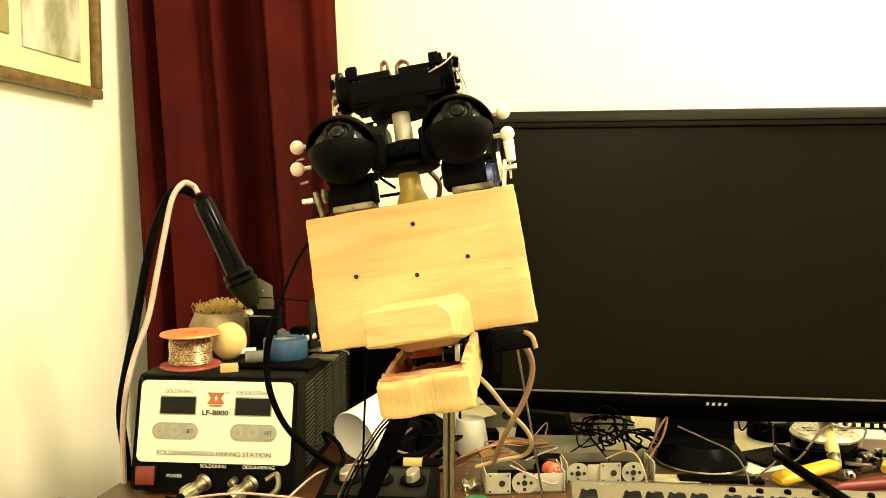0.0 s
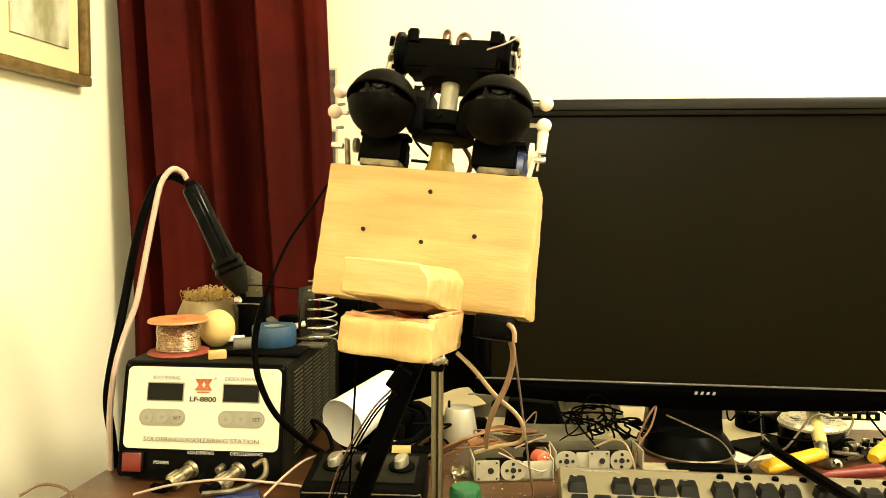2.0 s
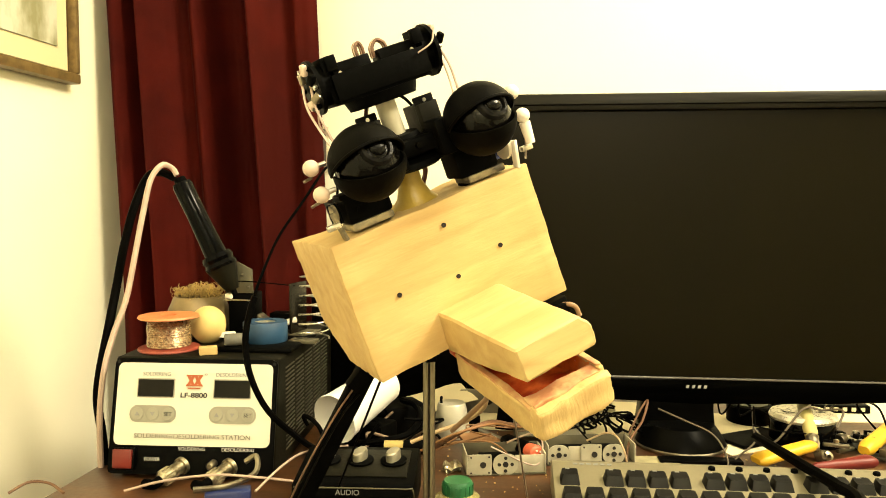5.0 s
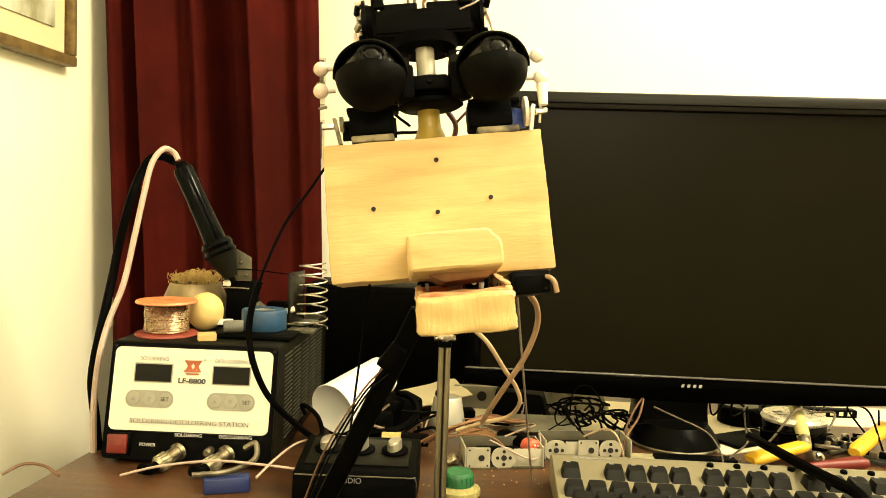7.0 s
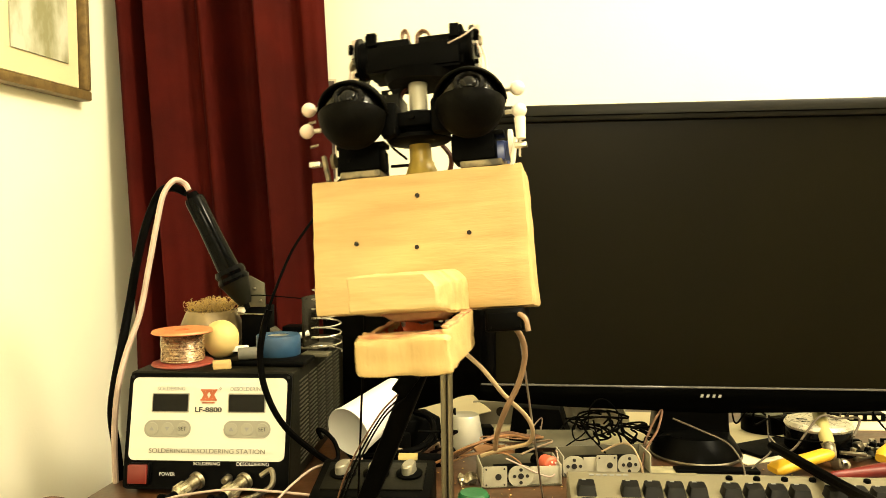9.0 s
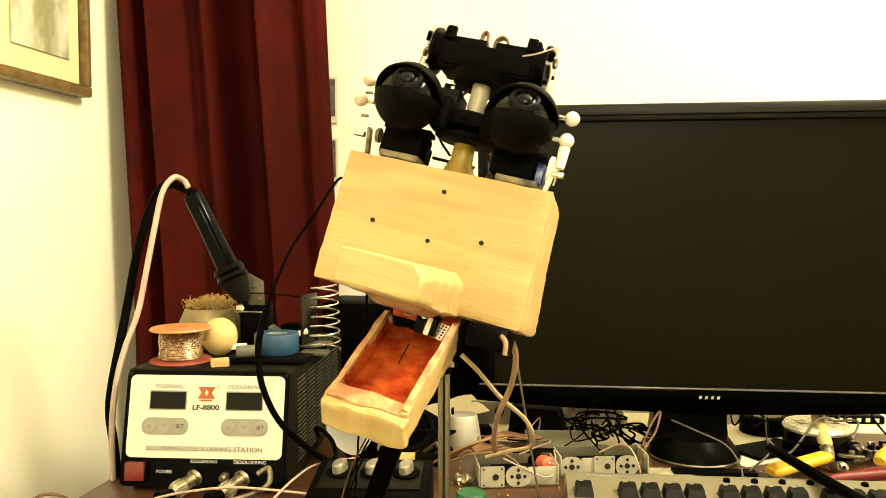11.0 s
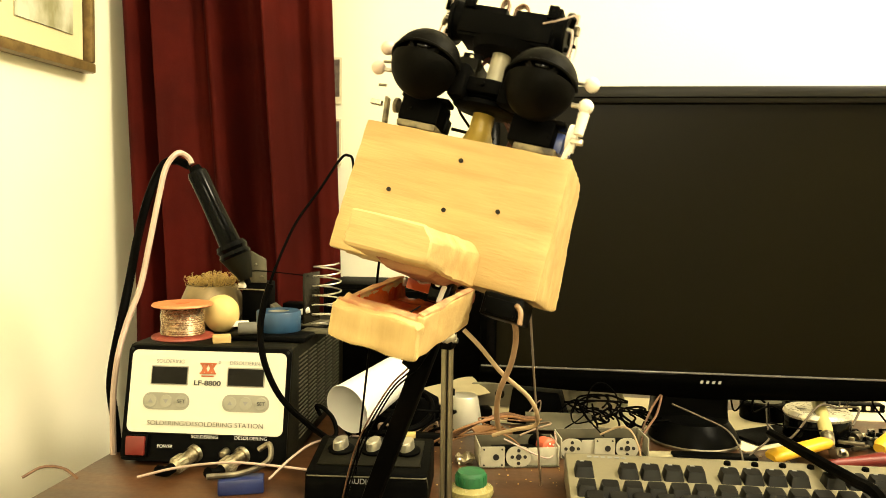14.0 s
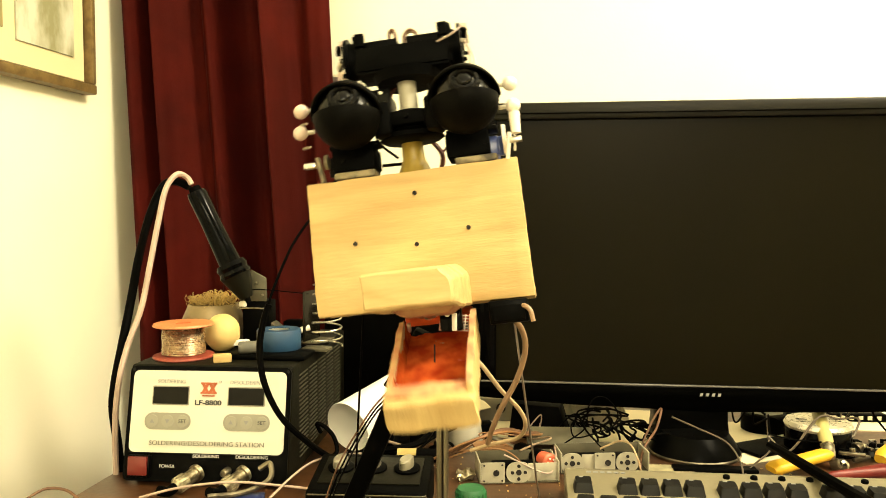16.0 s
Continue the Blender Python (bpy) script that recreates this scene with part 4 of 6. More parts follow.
def wool_pot():
    ob = thing("tip_cleaner", "metal pot of curly brass wool for cleaning tips", "tip cleaner", pose(-0.262, 0.912, STATION_TOP))
    part("pot", lathe([(0.020, 0), (0.033, 0.010), (0.035, 0.030), (0.028, 0.046), (0.026, 0.046), (0.032, 0.028), (0.030, 0.011), (0.018, 0.002)], 32), POT, ob, "grey brown pot")
    rnd = random.Random(4)
    wool = bmesh.new()
    for i in range(190):
        a, r = rnd.uniform(0, 6.28), 0.029 * rnd.random() ** 0.5
        c = Vector((r * math.cos(a), r * math.sin(a), 0.049 + rnd.uniform(-0.004, 0.006) + 0.004 * (1 - (r / 0.029) ** 2)))
        q, pts = rnd.uniform(0.0014, 0.0034), []
        ax = Vector((rnd.uniform(-1, 1), rnd.uniform(-1, 1), rnd.uniform(-0.4, 0.4))).normalized()
        s1 = ax.orthogonal().normalized()
        s2 = ax.cross(s1)
        for k in range(8):
            th = k * 1.2
            pts.append(c + ax * (k - 4) * 0.0012 + q * (math.cos(th) * s1 + math.sin(th) * s2))
        tube(pts, 0.00036, 3, 2, bm=wool)
    part("brass_wool", wool, BRASS, ob, "curly brass wool", sharp=180)
    return ob


POT = material("grubby_steel_pot", (0.25, 0.185, 0.09), 0.45, metal=0.3, vary=0.3, scale=40)
wool_pot()


def iron_stand():
    ob = thing("iron_holder", "dull grey metal soldering iron holder on the station", "iron holder", pose(-0.224, 0.895, STATION_TOP, 0, 0, -6))
    part("base_tray", box((0.105, 0.052, 0.005), (0.046, 0.010, 0.0025), 0.0015), MATT, ob)
    part("holder_box", box((0.031, 0.026, 0.047), (0.0155, 0.014, 0.0275), 0.001), MATT, ob)
    part("back_plate", prism([(0, 0.030), (0, 0.044), (0.008, 0.053), (0.014, 0.066), (0.031, 0.057), (0.032, 0.030)], 0.003, (-0.003, 0.0, 0.021), bevel=0.0006), OLIVE_METAL, ob, "bent grey plate with rivets")
    part("side_foot", prism([(0, 0), (0.013, 0), (0.013, 0.012), (0, 0.022)], 0.022, (0.032, 0.004, 0.004), bevel=0.0008), OLIVE_METAL, ob)
    for x, z in ((0.017, 0.072), (0.004, 0.062), (0.024, 0.058)):
        part("rivet", ball(0.0016, (x, -0.0005, z), u=10, v=6), POST_STEEL, ob)
    part("cross_wire", tube([(-0.004, -0.003, 0.043), (0.012, -0.003, 0.0435), (0.028, -0.003, 0.043)], 0.0008, 6), CHROME, ob)
    part("cross_wire", tube([(0.0, -0.004, 0.062), (0.020, -0.005, 0.065), (0.050, -0.004, 0.063), (0.078, 0.0, 0.060)], 0.0007, 6), RUBBER, ob)
    part("tip_scrap", roughen(box((0.008, 0.005, 0.006), (0.002, -0.004, 0.048), 0.001), 0.0012, 200, 2), NYLON, ob)
    part("smoky_plate", box((0.0025, 0.036, 0.058), (0.078, 0.012, 0.034), 0.0004, (0, 0, -14)), DULL_PLATE, ob, "dark glossy upright plate")
    part("plate_foot", box((0.026, 0.044, 0.006), (0.084, 0.010, 0.003), 0.0012, (0, 0, -14)), OLIVE_METAL, ob)
    return ob


iron_stand()
coil = [((0.0172 - 0.00006 * a) * math.cos(a), (0.0172 - 0.00006 * a) * math.sin(a), 0.002 + 0.0017 * a) for a in (0.45 * k for k in range(98))]
lone("coil_spring", tube(coil, 0.0010, 6, 2), CHROME, "loose bright coil spring on the station", "spring", pose(-0.124, 0.875, STATION_TOP))
for k in range(2):
    lone("white_tube", cyl(0.0034, 0.0034, 0.026, (0, 0, 0.0034), (0, 90, 0), 14, bevel=0.0005), NYLON, "short white plastic tube beside the blue tape", "tube", pose(-0.171, 0.89, STATION_TOP + 0.012, 0, -14, 20) @ pose(0.012 * k, -0.010 * k, 0))
lone("grey_plate", box((0.030, 0.020, 0.004), (0, 0, 0.002), 0.001), OLIVE_METAL, "grey metal plate lying on the station", "plate", pose(-0.133, 0.86, STATION_TOP, 0, 0, -10))
iron = thing("soldering_iron", "black soldering iron standing in its holder", "soldering iron", aim_iron := Matrix.Translation((-0.229, 0.88, 0.952)) @ (Vector((-0.273, 0.88, 1.047)) - Vector((-0.229, 0.88, 0.952))).to_track_quat("Z", "Y").to_matrix().to_4x4())
part("handle", lathe([(0, 0.004), (0.0115, 0.004), (0.0125, 0.012), (0.0118, 0.030), (0.0110, 0.060), (0.0112, 0.094), (0.0100, 0.098), (0, 0.098)], 32), GLOSS, iron, "glossy black handle")
part("collar", lathe([(0.008, -0.006), (0.0175, -0.006), (0.0185, -0.003), (0.0165, 0.001), (0.0180, 0.005), (0.0160, 0.010), (0.008, 0.010)], 32), GLOSS, iron)
part("tip_guard", lathe([(0.007, -0.034), (0.0150, -0.012), (0.0170, -0.006), (0.0150, -0.006), (0.0135, -0.012), (0.006, -0.034)], 28), GREYMET, iron, "dark funnel")
part("barrel", lathe([(0, -0.040), (0.003, -0.040), (0.005, -0.020), (0.008, -0.006), (0, -0.006)], 20), MATT, iron)
part("cord_grip", lathe([(0, 0.098), (0.0072, 0.098), (0.0062, 0.104), (0, 0.104)], 20), RUBBER, iron)
cable("air_hose", [(-0.275, 0.88, 1.049), (-0.28, 0.88, 1.057), (-0.288, 0.87, 1.06), (-0.297, 0.86, 1.044), (-0.302, 0.85, 1.01), (-0.308, 0.84, 0.965), (-0.315, 0.83, 0.917), (-0.324, 0.815, 0.88), (-0.328, 0.8, 0.845), (-0.329, 0.79, 0.8), (-0.329, 0.79, 0.735)], 0.0032, PINKISH, "pinkish white silicone hose of the iron")
cable("power_cable", [(-0.28, 0.886, 1.047), (-0.297, 0.89, 1.053), (-0.311, 0.89, 1.047), (-0.321, 0.875, 1.014), (-0.328, 0.86, 0.969), (-0.331, 0.845, 0.927), (-0.332, 0.825, 0.888), (-0.334, 0.805, 0.844), (-0.335, 0.8, 0.815), (-0.331, 0.8, 0.779), (-0.327, 0.8, 0.731)], 0.0046, RUBBER, "black rubber cord hanging from the iron")
roll = thing("tape_roll", "roll of blue tape on a dark tray", "tape", pose(-0.1705, 0.838, STATION_TOP + 0.006))
part("tape", lathe([(0.012, 0), (0.0228, 0), (0.0235, 0.001), (0.0235, 0.0205), (0.0228, 0.0215), (0.012, 0.0215)], 36), BLUE, roll)
part("tape_core", lathe([(0.0105, 0), (0.0119, 0), (0.0119, 0.0205), (0.0105, 0.0205)], 28), KEYPAD, roll)
lone("parts_tray", box((0.085, 0.040, 0.006), (0, 0, 0.003), 0.0025), MATT, "flat black plastic parts tray", "tray", pose(-0.175, 0.82, STATION_TOP, 0, 0, -8))
lone("grey_plug", roughen(cyl(0.0064, 0.0064, 0.020, (0, 0, 0.0064), (0, 90, 0), 18, bevel=0.0015), 0.0003, 90), KEYPAD_DARK := material("dull_grey_rubber", (0.11, 0.105, 0.085), 0.7), "grey rubber plug in the tray", "plug", pose(-0.197, 0.81, STATION_TOP + 0.006, 0, 0, 14))
lone("wood_chip", box((0.018, 0.012, 0.008), (0, 0, 0.004), 0.001), PINE, "small pale wood offcut", "offcut", pose(-0.22, 0.795, STATION_TOP, 0, 0, 18))
lone("white_connector", box((0.020, 0.008, 0.006), (0, 0, 0.003), 0.001), NYLON, "white plastic connector beside the tape", "connector", pose(-0.218, 0.86, STATION_TOP + 0.006, 0, 0, 12))
lone("black_relay", box((0.026, 0.022, 0.024), (0, 0, 0.012), 0.001), MATT, "black plastic relay box on the holder tray", "box", pose(-0.168, 0.93, STATION_TOP, 0, 0, -8))

# ---- cables in front of the curtain ----
cable("black_lead", [(-0.081, 0.74, 1.006), (-0.082, 0.74, 1.046), (-0.086, 0.735, 1.053), (-0.093, 0.73, 1.049), (-0.111, 0.72, 1.02), (-0.131, 0.71, 0.989), (-0.146, 0.7, 0.952), (-0.153, 0.7, 0.931)], 0.0013, RUBBER, "thin black lead hanging beside the head")
cable("rubber_lead", [(-0.151, 0.7, 0.936), (-0.156, 0.7, 0.921), (-0.16, 0.7, 0.895), (-0.156, 0.7, 0.864), (-0.143, 0.71, 0.83), (-0.12, 0.73, 0.799), (-0.105, 0.76, 0.776)], 0.0030, RUBBER, "black rubber lead looping over the station front")
cable("thin_black_lead", [(-0.105, 0.76, 0.776), (-0.1, 0.77, 0.78), (-0.104, 0.775, 0.793), (-0.114, 0.78, 0.802), (-0.122, 0.785, 0.803), (-0.119, 0.79, 0.793)], 0.0022, RUBBER, "thin black lead curling beside the cup")

# ---- left end of the desk ----
for k, (pts, r, mat, lab) in enumerate((
        ([(-0.271, 0.7, 0.759), (-0.235, 0.7, 0.768), (-0.187, 0.695, 0.775), (-0.145, 0.69, 0.774), (-0.103, 0.68, 0.773), (-0.071, 0.67, 0.774)], 0.0012, PINKISH, "pink and white wire lying on the desk"),
        ([(-0.144, 0.66, 0.773), (-0.131, 0.7, 0.779), (-0.119, 0.74, 0.779), (-0.104, 0.77, 0.774), (-0.079, 0.8, 0.768)], 0.0011, PINKISH, "pink wire looped on the desk"),
        ([(-0.364, 0.68, 0.765), (-0.351, 0.69, 0.771), (-0.333, 0.69, 0.77), (-0.316, 0.68, 0.765)], 0.0013, TAN, "brown wire loop at the desk's end"),
        ([(-0.164, 0.71, 0.782), (-0.154, 0.71, 0.787), (-0.153, 0.7, 0.775), (-0.175, 0.69, 0.767), (-0.203, 0.68, 0.767)], 0.0026, POST_STEEL, "grey hose from the station connector"))):
    cable("wire", pts, r, mat, lab)
lone("blue_connector", box((0.040, 0.018, 0.014), (0, 0, 0.007), 0.002), BLUE_DARK := material("navy_plastic", (0.01, 0.02, 0.10), 0.4), "navy plastic connector on the desk", "connector", pose(-0.175, 0.690, 0.75, 0, 0, 12))

cup = thing("plastic_cup", "white plastic cup lying on its side", "cup", Matrix.Translation((-0.091, 0.8, 0.797)) @ (Vector((-0.046, 0.865, 0.817)) - Vector((-0.091, 0.8, 0.797))).to_track_quat("Z", "Y").to_matrix().to_4x4())
part("cup_shell", lathe([(0.0, 0.086), (0.020, 0.086), (0.0212, 0.084), (0.0262, 0.0), (0.0272, -0.0015), (0.0268, -0.003), (0.0252, -0.001), (0.0198, 0.082), (0.0, 0.084)], 40), CUP, cup)


KNOB_SILVER = material("satin_silver_plastic", (0.30, 0.28, 0.22), 0.3, metal=0.6, vary=0.1, scale=40)


def speaker():
    ob = thing("audio_mixer", "black desktop audio control box with three silver knobs", "audio box", pose(-0.0610, 0.652, 0.75, 0, 0, -4))
    bm = bmesh.new()
    pts = [(0, 0.001), (0.004, 0.030), (0.078, 0.040), (0.081, 0.001)]
    a = [bm.verts.new((-0.053, y, z)) for y, z in pts]
    b = [bm.verts.new((0.053, y, z)) for y, z in pts]
    fs = [bm.faces.new(a), bm.faces.new(b[::-1])] + [bm.faces.new((a[i], b[i], b[(i + 1) % 4], a[(i + 1) % 4])) for i in range(4)]
    bmesh.ops.recalc_face_normals(bm, faces=fs)
    bmesh.ops.bevel(bm, geom=bm.edges[:], offset=0.003, segments=2, affect="EDGES", profile=0.5)
    part("body", bm, MATT, ob)
    part("inset_panel", box((0.090, 0.052, 0.0016), (0, 0.042, 0.0358), 0.0005, (7.5, 0, 0)), GREYMET, ob)
    for x in (-0.029, 0.001, 0.031):
        kn = part("knob", lathe([(0, 0), (0.0118, 0), (0.0120, 0.002), (0.0105, 0.0030), (0, 0.0032)], 32, (x, 0.044, 0.0368), (7.5, 0, 0)), MATT, ob, "dark knob with a silver finger grip")
        grip = lathe([(0, 0.003), (0.0098, 0.003), (0.0094, 0.0095), (0.0080, 0.0108), (0, 0.0112)], 32, (0, 0, 0), (0, 0, 0))
        for v in grip.verts:
            v.co.x *= 0.62
        part("knob_grip", grip, KNOB_SILVER, kn, "silver finger grip", pose(x, 0.044, 0.0368, 7.5, 0, -18))
    writing("AUDIO", 0.0065, GREYINK, ob, pose(-0.004, 0.0015, 0.0235, -8))
    # Thin grey line along the front edge and down the right corner.
    part("front_lip", tube([(-0.050, -0.001, 0.0285), (0, -0.0016, 0.0288), (0.046, -0.001, 0.0285), (0.0515, 0.004, 0.0265), (0.0525, 0.006, 0.012)], 0.0007, 6), OLIVE_METAL, ob, "thin grey line along the front edge")
    return ob


speaker()
BOTTLE = material("yellowish_clear_plastic", (0.30, 0.26, 0.10), 0.25, vary=0.2, scale=40)
bottle = thing("glue_bottle", "small yellowish bottle with a ribbed green cap", "bottle", pose(0.0305, 0.69, 0.75))
part("bottle_body", lathe([(0, 0), (0.0195, 0), (0.0205, 0.002), (0.0200, 0.006), (0.0135, 0.0095), (0, 0.0095)], 32), BOTTLE, bottle, "clear yellowish body")
cap = part("cap", lathe([(0, 0.0085), (0.0132, 0.0085), (0.0140, 0.010), (0.0136, 0.0185), (0.0120, 0.0212), (0, 0.0216)], 36), GREEN, bottle, "ribbed green cap")
for k in range(18):
    a = 2 * math.pi * k / 18
    part("cap_rib", box((0.0008, 0.0012, 0.009), (0.0139 * math.cos(a), 0.0139 * math.sin(a), 0.0138), 0, (0, 0, math.degrees(a))), GREEN, cap)

# ---- clutter along the middle of the desk ----
lone("silver_cap", lathe([(0, 0), (0.0215, 0), (0.0220, 0.002), (0.0165, 0.036), (0.0150, 0.038), (0, 0.038)], 36), ALU_WHITE := material("satin_white_metal", (0.46, 0.44, 0.37), 0.4, metal=0.35, vary=0.08), "satin silver cone-shaped cap", "cap", pose(0.032, 0.896, 0.75))
lone("paper_scrap", roughen(box((0.075, 0.055, 0.0012), (0, 0, 0.012), 0, (10, -8, 0)), 0.003, 40, 6), PAPER, "crumpled scrap of cream paper", "paper", pose(0.022, 0.97, 0.762, 0, 0, 20))
lone("power_adapter", box((0.062, 0.046, 0.034), (0, 0, 0.017), 0.004), MATT, "black mains power adapter", "adapter", pose(-0.033, 0.911, 0.75, 0, 0, 24))
lone("power_adapter", box((0.052, 0.035, 0.028), (0, 0, 0.014), 0.004), MATT, "black power adapter tipped beside the cup", "adapter", pose(-0.06, 0.86, 0.75, 0, 0, -30))
cable("adapter_lead", [(-0.081, 0.82, 0.764), (-0.05, 0.81, 0.769), (-0.019, 0.82, 0.773), (-0.005, 0.85, 0.781), (-0.01, 0.88, 0.789), (-0.026, 0.9, 0.79)], 0.0035, RUBBER, "black lead of the power adapter")
tool = thing("jack_plug", "black and yellow jack plug lying on a lead", "plug", Matrix.Translation((-0.041, 0.8, 0.766)) @ pose(0, 0, 0, 0, 90, -4))
part("plug_body", lathe([(0, 0), (0.007, 0), (0.0072, 0.020), (0, 0.020)], 20), PLUG_YELLOW := material("dull_yellow_plastic", (0.42, 0.32, 0.10), 0.5), tool)
part("plug_sleeve", lathe([(0, 0.020), (0.0078, 0.020), (0.0065, 0.048), (0, 0.050)], 20), RUBBER, tool)

lone("black_case", prism([(-0.036, 0), (0.036, 0), (0.024, 0.040), (-0.030, 0.042)], 0.05, bevel=0.002), MATT, "black plastic case with sloping sides", "box", pose(0.119, 0.906, 0.75, 0, 0, -12))
grey_bracket = lone("hole_bracket", box((0.060, 0.010, 0.030), (0, 0, 0.015), 0.0015), HOLED := material("dull_grey_plastic", (0.24, 0.22, 0.17), 0.5), "grey plastic bracket standing on edge", "bracket", pose(0.076, 0.99, 0.75, 0, 0, -6))

part("round_hole", cyl(0.006, 0.006, 0.003, (0.006, -0.0065, 0.018), (90, 0, 0), 18), HOLE, grey_bracket)
lone("relay_block", box((0.020, 0.018, 0.020), (0, 0, 0.010), 0.002), MATT, "small black component block", "component", pose(0.055, 0.911, 0.75, 0, 0, 10))


def servo_channel(label, m, length, plates, depth=0.040, h=0.0205):
    """An open bent aluminium channel with drilled end plates along its front."""
    ob = thing("servo_channel", label, "servo bracket", m, "servo brackets on the desk")
    part("base_plate", box((length, depth, 0.0014), (length / 2, depth / 2, 0.0012)), OLIVE_METAL, ob)
    part("back_wall", box((length, 0.0014, h), (length / 2, depth, h / 2 + 0.001), 0.0004), OLIVE_METAL, ob)
    for x in (0.0007, length - 0.0007):
        part("side_wall", box((0.0014, depth - 0.001, h), (x, depth / 2, h / 2 + 0.001), 0.0004), ALU, ob)
    for kind, x, w in plates:
        if kind == "flat":
            part("front_strip", box((w, 0.0013, h * 0.9), (x, 0.003, h / 2), 0.0004), ALU, ob)
            continue
        outline = rounded(w, h, h * 0.46 if kind == "round" else 0.0012, 6)
        plate_ob = part("front_plate", prism(outline, 0.0015, (x, 0, h / 2 + 0.001)), ALU, ob)
        if kind == "round":
            spots = [(0, 0, 0.0028)] + [(0.0064 * math.cos(a), 0.0064 * math.sin(a), 0.0017) for a in (0, 1.571, 3.142, 4.712)]
        else:
            spots = [(0.003, 0, 0.0031)] + [(sx * (w / 2 - 0.0028), sz * 0.0078, 0.0009) for sx in (-1, 1) for sz in (-1, 1)]
        for dx, dz, r in spots:
            part("drilled_hole", cyl(r, r, 0.0008, (x + dx, -0.0003, h / 2 + 0.001 + dz), (90, 0, 0), 16), HOLE, plate_ob)
    # Black block that stands in for the dark recess of the open channel.
    part("dark_inside_block", roughen(box((length * 0.6, depth * 0.55, h * 0.62), (length * 0.5, depth * 0.55, h * 0.36), 0.001), 0.0004, 90), MATT, ob, "black block painting the dark inside of the channel")
    return ob


servo_channel("long aluminium servo channel with drilled end plates", pose(0.042, 0.756, 0.75, 0, 0, 4), 0.080, (("square", 0.0135, 0.0235), ("round", 0.0390, 0.0250), ("flat", 0.0640, 0.030)))
servo_channel("aluminium servo channel with round and square end plates", pose(0.127, 0.785, 0.75, 0, 0, 3), 0.092, (("round", 0.0115, 0.0235), ("flat", 0.0290, 0.014), ("square", 0.0455, 0.0215), ("round", 0.0690, 0.0235)), 0.036)
lone("sheet_offcut", box((0.074, 0.030, 0.0014), (0, 0, 0.0), 0.0003, (24, 0, 0)), OLIVE_METAL, "dull grey metal sheet leaning on the brackets", "sheet", pose(0.137, 0.86, 0.768, 0, 0, -4))
lone("foil_scrap", roughen(box((0.016, 0.012, 0.008), (0, 0, 0.004), 0.002), 0.005, 170, 5), NICKEL, "crumpled scrap of silver foil", "foil", pose(0.028, 0.772, 0.75, 0, 0, 20))
lone("cardboard_piece", box((0.045, 0.030, 0.003), (0, 0, 0.0015), 0.0006), ORANGE_WIRE, "orange brown cardboard piece under the cables", "cardboard", pose(0.061, 0.844, 0.76, 0, 6, 10))

driver = thing("screwdriver", "screwdriver with a red ribbed handle end", "screwdriver", Matrix.Translation((0.115, 0.775, 0.766)) @ (Vector((0.077, 0.86, 0.76)) - Vector((0.115, 0.775, 0.766))).to_track_quat("Z", "Y").to_matrix().to_4x4())
part("handle_end", lathe([(0, 0), (0.0062, 0), (0.0082, 0.002), (0.0086, 0.006), (0.0080, 0.016), (0, 0.016)], 24), RED_KNOB, driver)
part("handle", lathe([(0, 0.016), (0.0085, 0.016), (0.0080, 0.060), (0.005, 0.068), (0, 0.068)], 20), RUBBER, driver, "dark grip")
part("shaft", lathe([(0, 0.068), (0.0022, 0.068), (0.0022, 0.125), (0, 0.126)], 12), STEEL, driver)
for k in range(5):
    a = 2 * math.pi * k / 5
    part("end_pip", cyl(0.0011, 0.0011, 0.001, (0.0038 * math.cos(a), 0.0038 * math.sin(a), -0.0004), (0, 0, 0), 8), NYLON, driver)

bag = roughen(box((0.075, 0.05, 0.040), (0, 0, 0.020), 0.006), 0.010, 55, 7)
lone("plastic_bag", bag, BRASSY, "crumpled clear plastic bag", "bag", pose(0.195, 0.97, 0.75, 0, 0, 8))

rnd = random.Random(11)


def tangle(name, count, lo, hi, r, mats, label, rnd, span=0.05, turns=5):
    for k in range(count):
        p = Vector([rnd.uniform(a, b) for a, b in zip(lo, hi)])
        way = rnd.uniform(0, 6.28)
        pts = []
        for i in range(turns):
            pts.append(p.copy())
            way += rnd.uniform(-1.5, 1.5)
            p += Vector((math.cos(way) * span * rnd.uniform(0.4, 1), math.sin(way) * span * 0.6 * rnd.uniform(0.4, 1), 0))
            p.z = rnd.uniform(lo[2], hi[2])
            p.x = min(max(p.x, lo[0]), hi[0])
            p.y = min(max(p.y, lo[1]), hi[1])
        cable(name, pts, r * rnd.uniform(0.8, 1.25), mats[k % len(mats)], label[k % len(label)])




def coiled(name, count, centre, spread, r, mat, label, rnd):
    """Loose springy loops of wire lying in a heap."""
    for k in range(count):
        c = Vector((centre[0] + rnd.uniform(-1, 1) * spread[0], centre[1] + rnd.uniform(-1, 1) * spread[1], centre[2]))
        a, size, lean, pts = rnd.uniform(0, 6.28), rnd.uniform(0.010, 0.026), rnd.uniform(-1.5, 1.5), []
        turn, tall = rnd.choice((-1, 1)), rnd.uniform(0.3, 1.1)
        for i in range(rnd.randint(9, 17)):
            a += turn * rnd.uniform(0.5, 1.0)
            c += Vector((rnd.uniform(-1, 1), rnd.uniform(-0.6, 0.6), 0)) * 0.010
            size = min(max(size + rnd.uniform(-0.006, 0.006), 0.008), 0.032)
            if rnd.random() < 0.12:
                turn = -turn
            h = abs(math.sin(a * 0.5 + lean)) * spread[2] * tall + 0.003
            pts.append(c + Vector((size * math.cos(a), size * 0.7 * math.sin(a), h)))
        cable(name, pts, r * rnd.uniform(0.8, 1.25), mat, label)


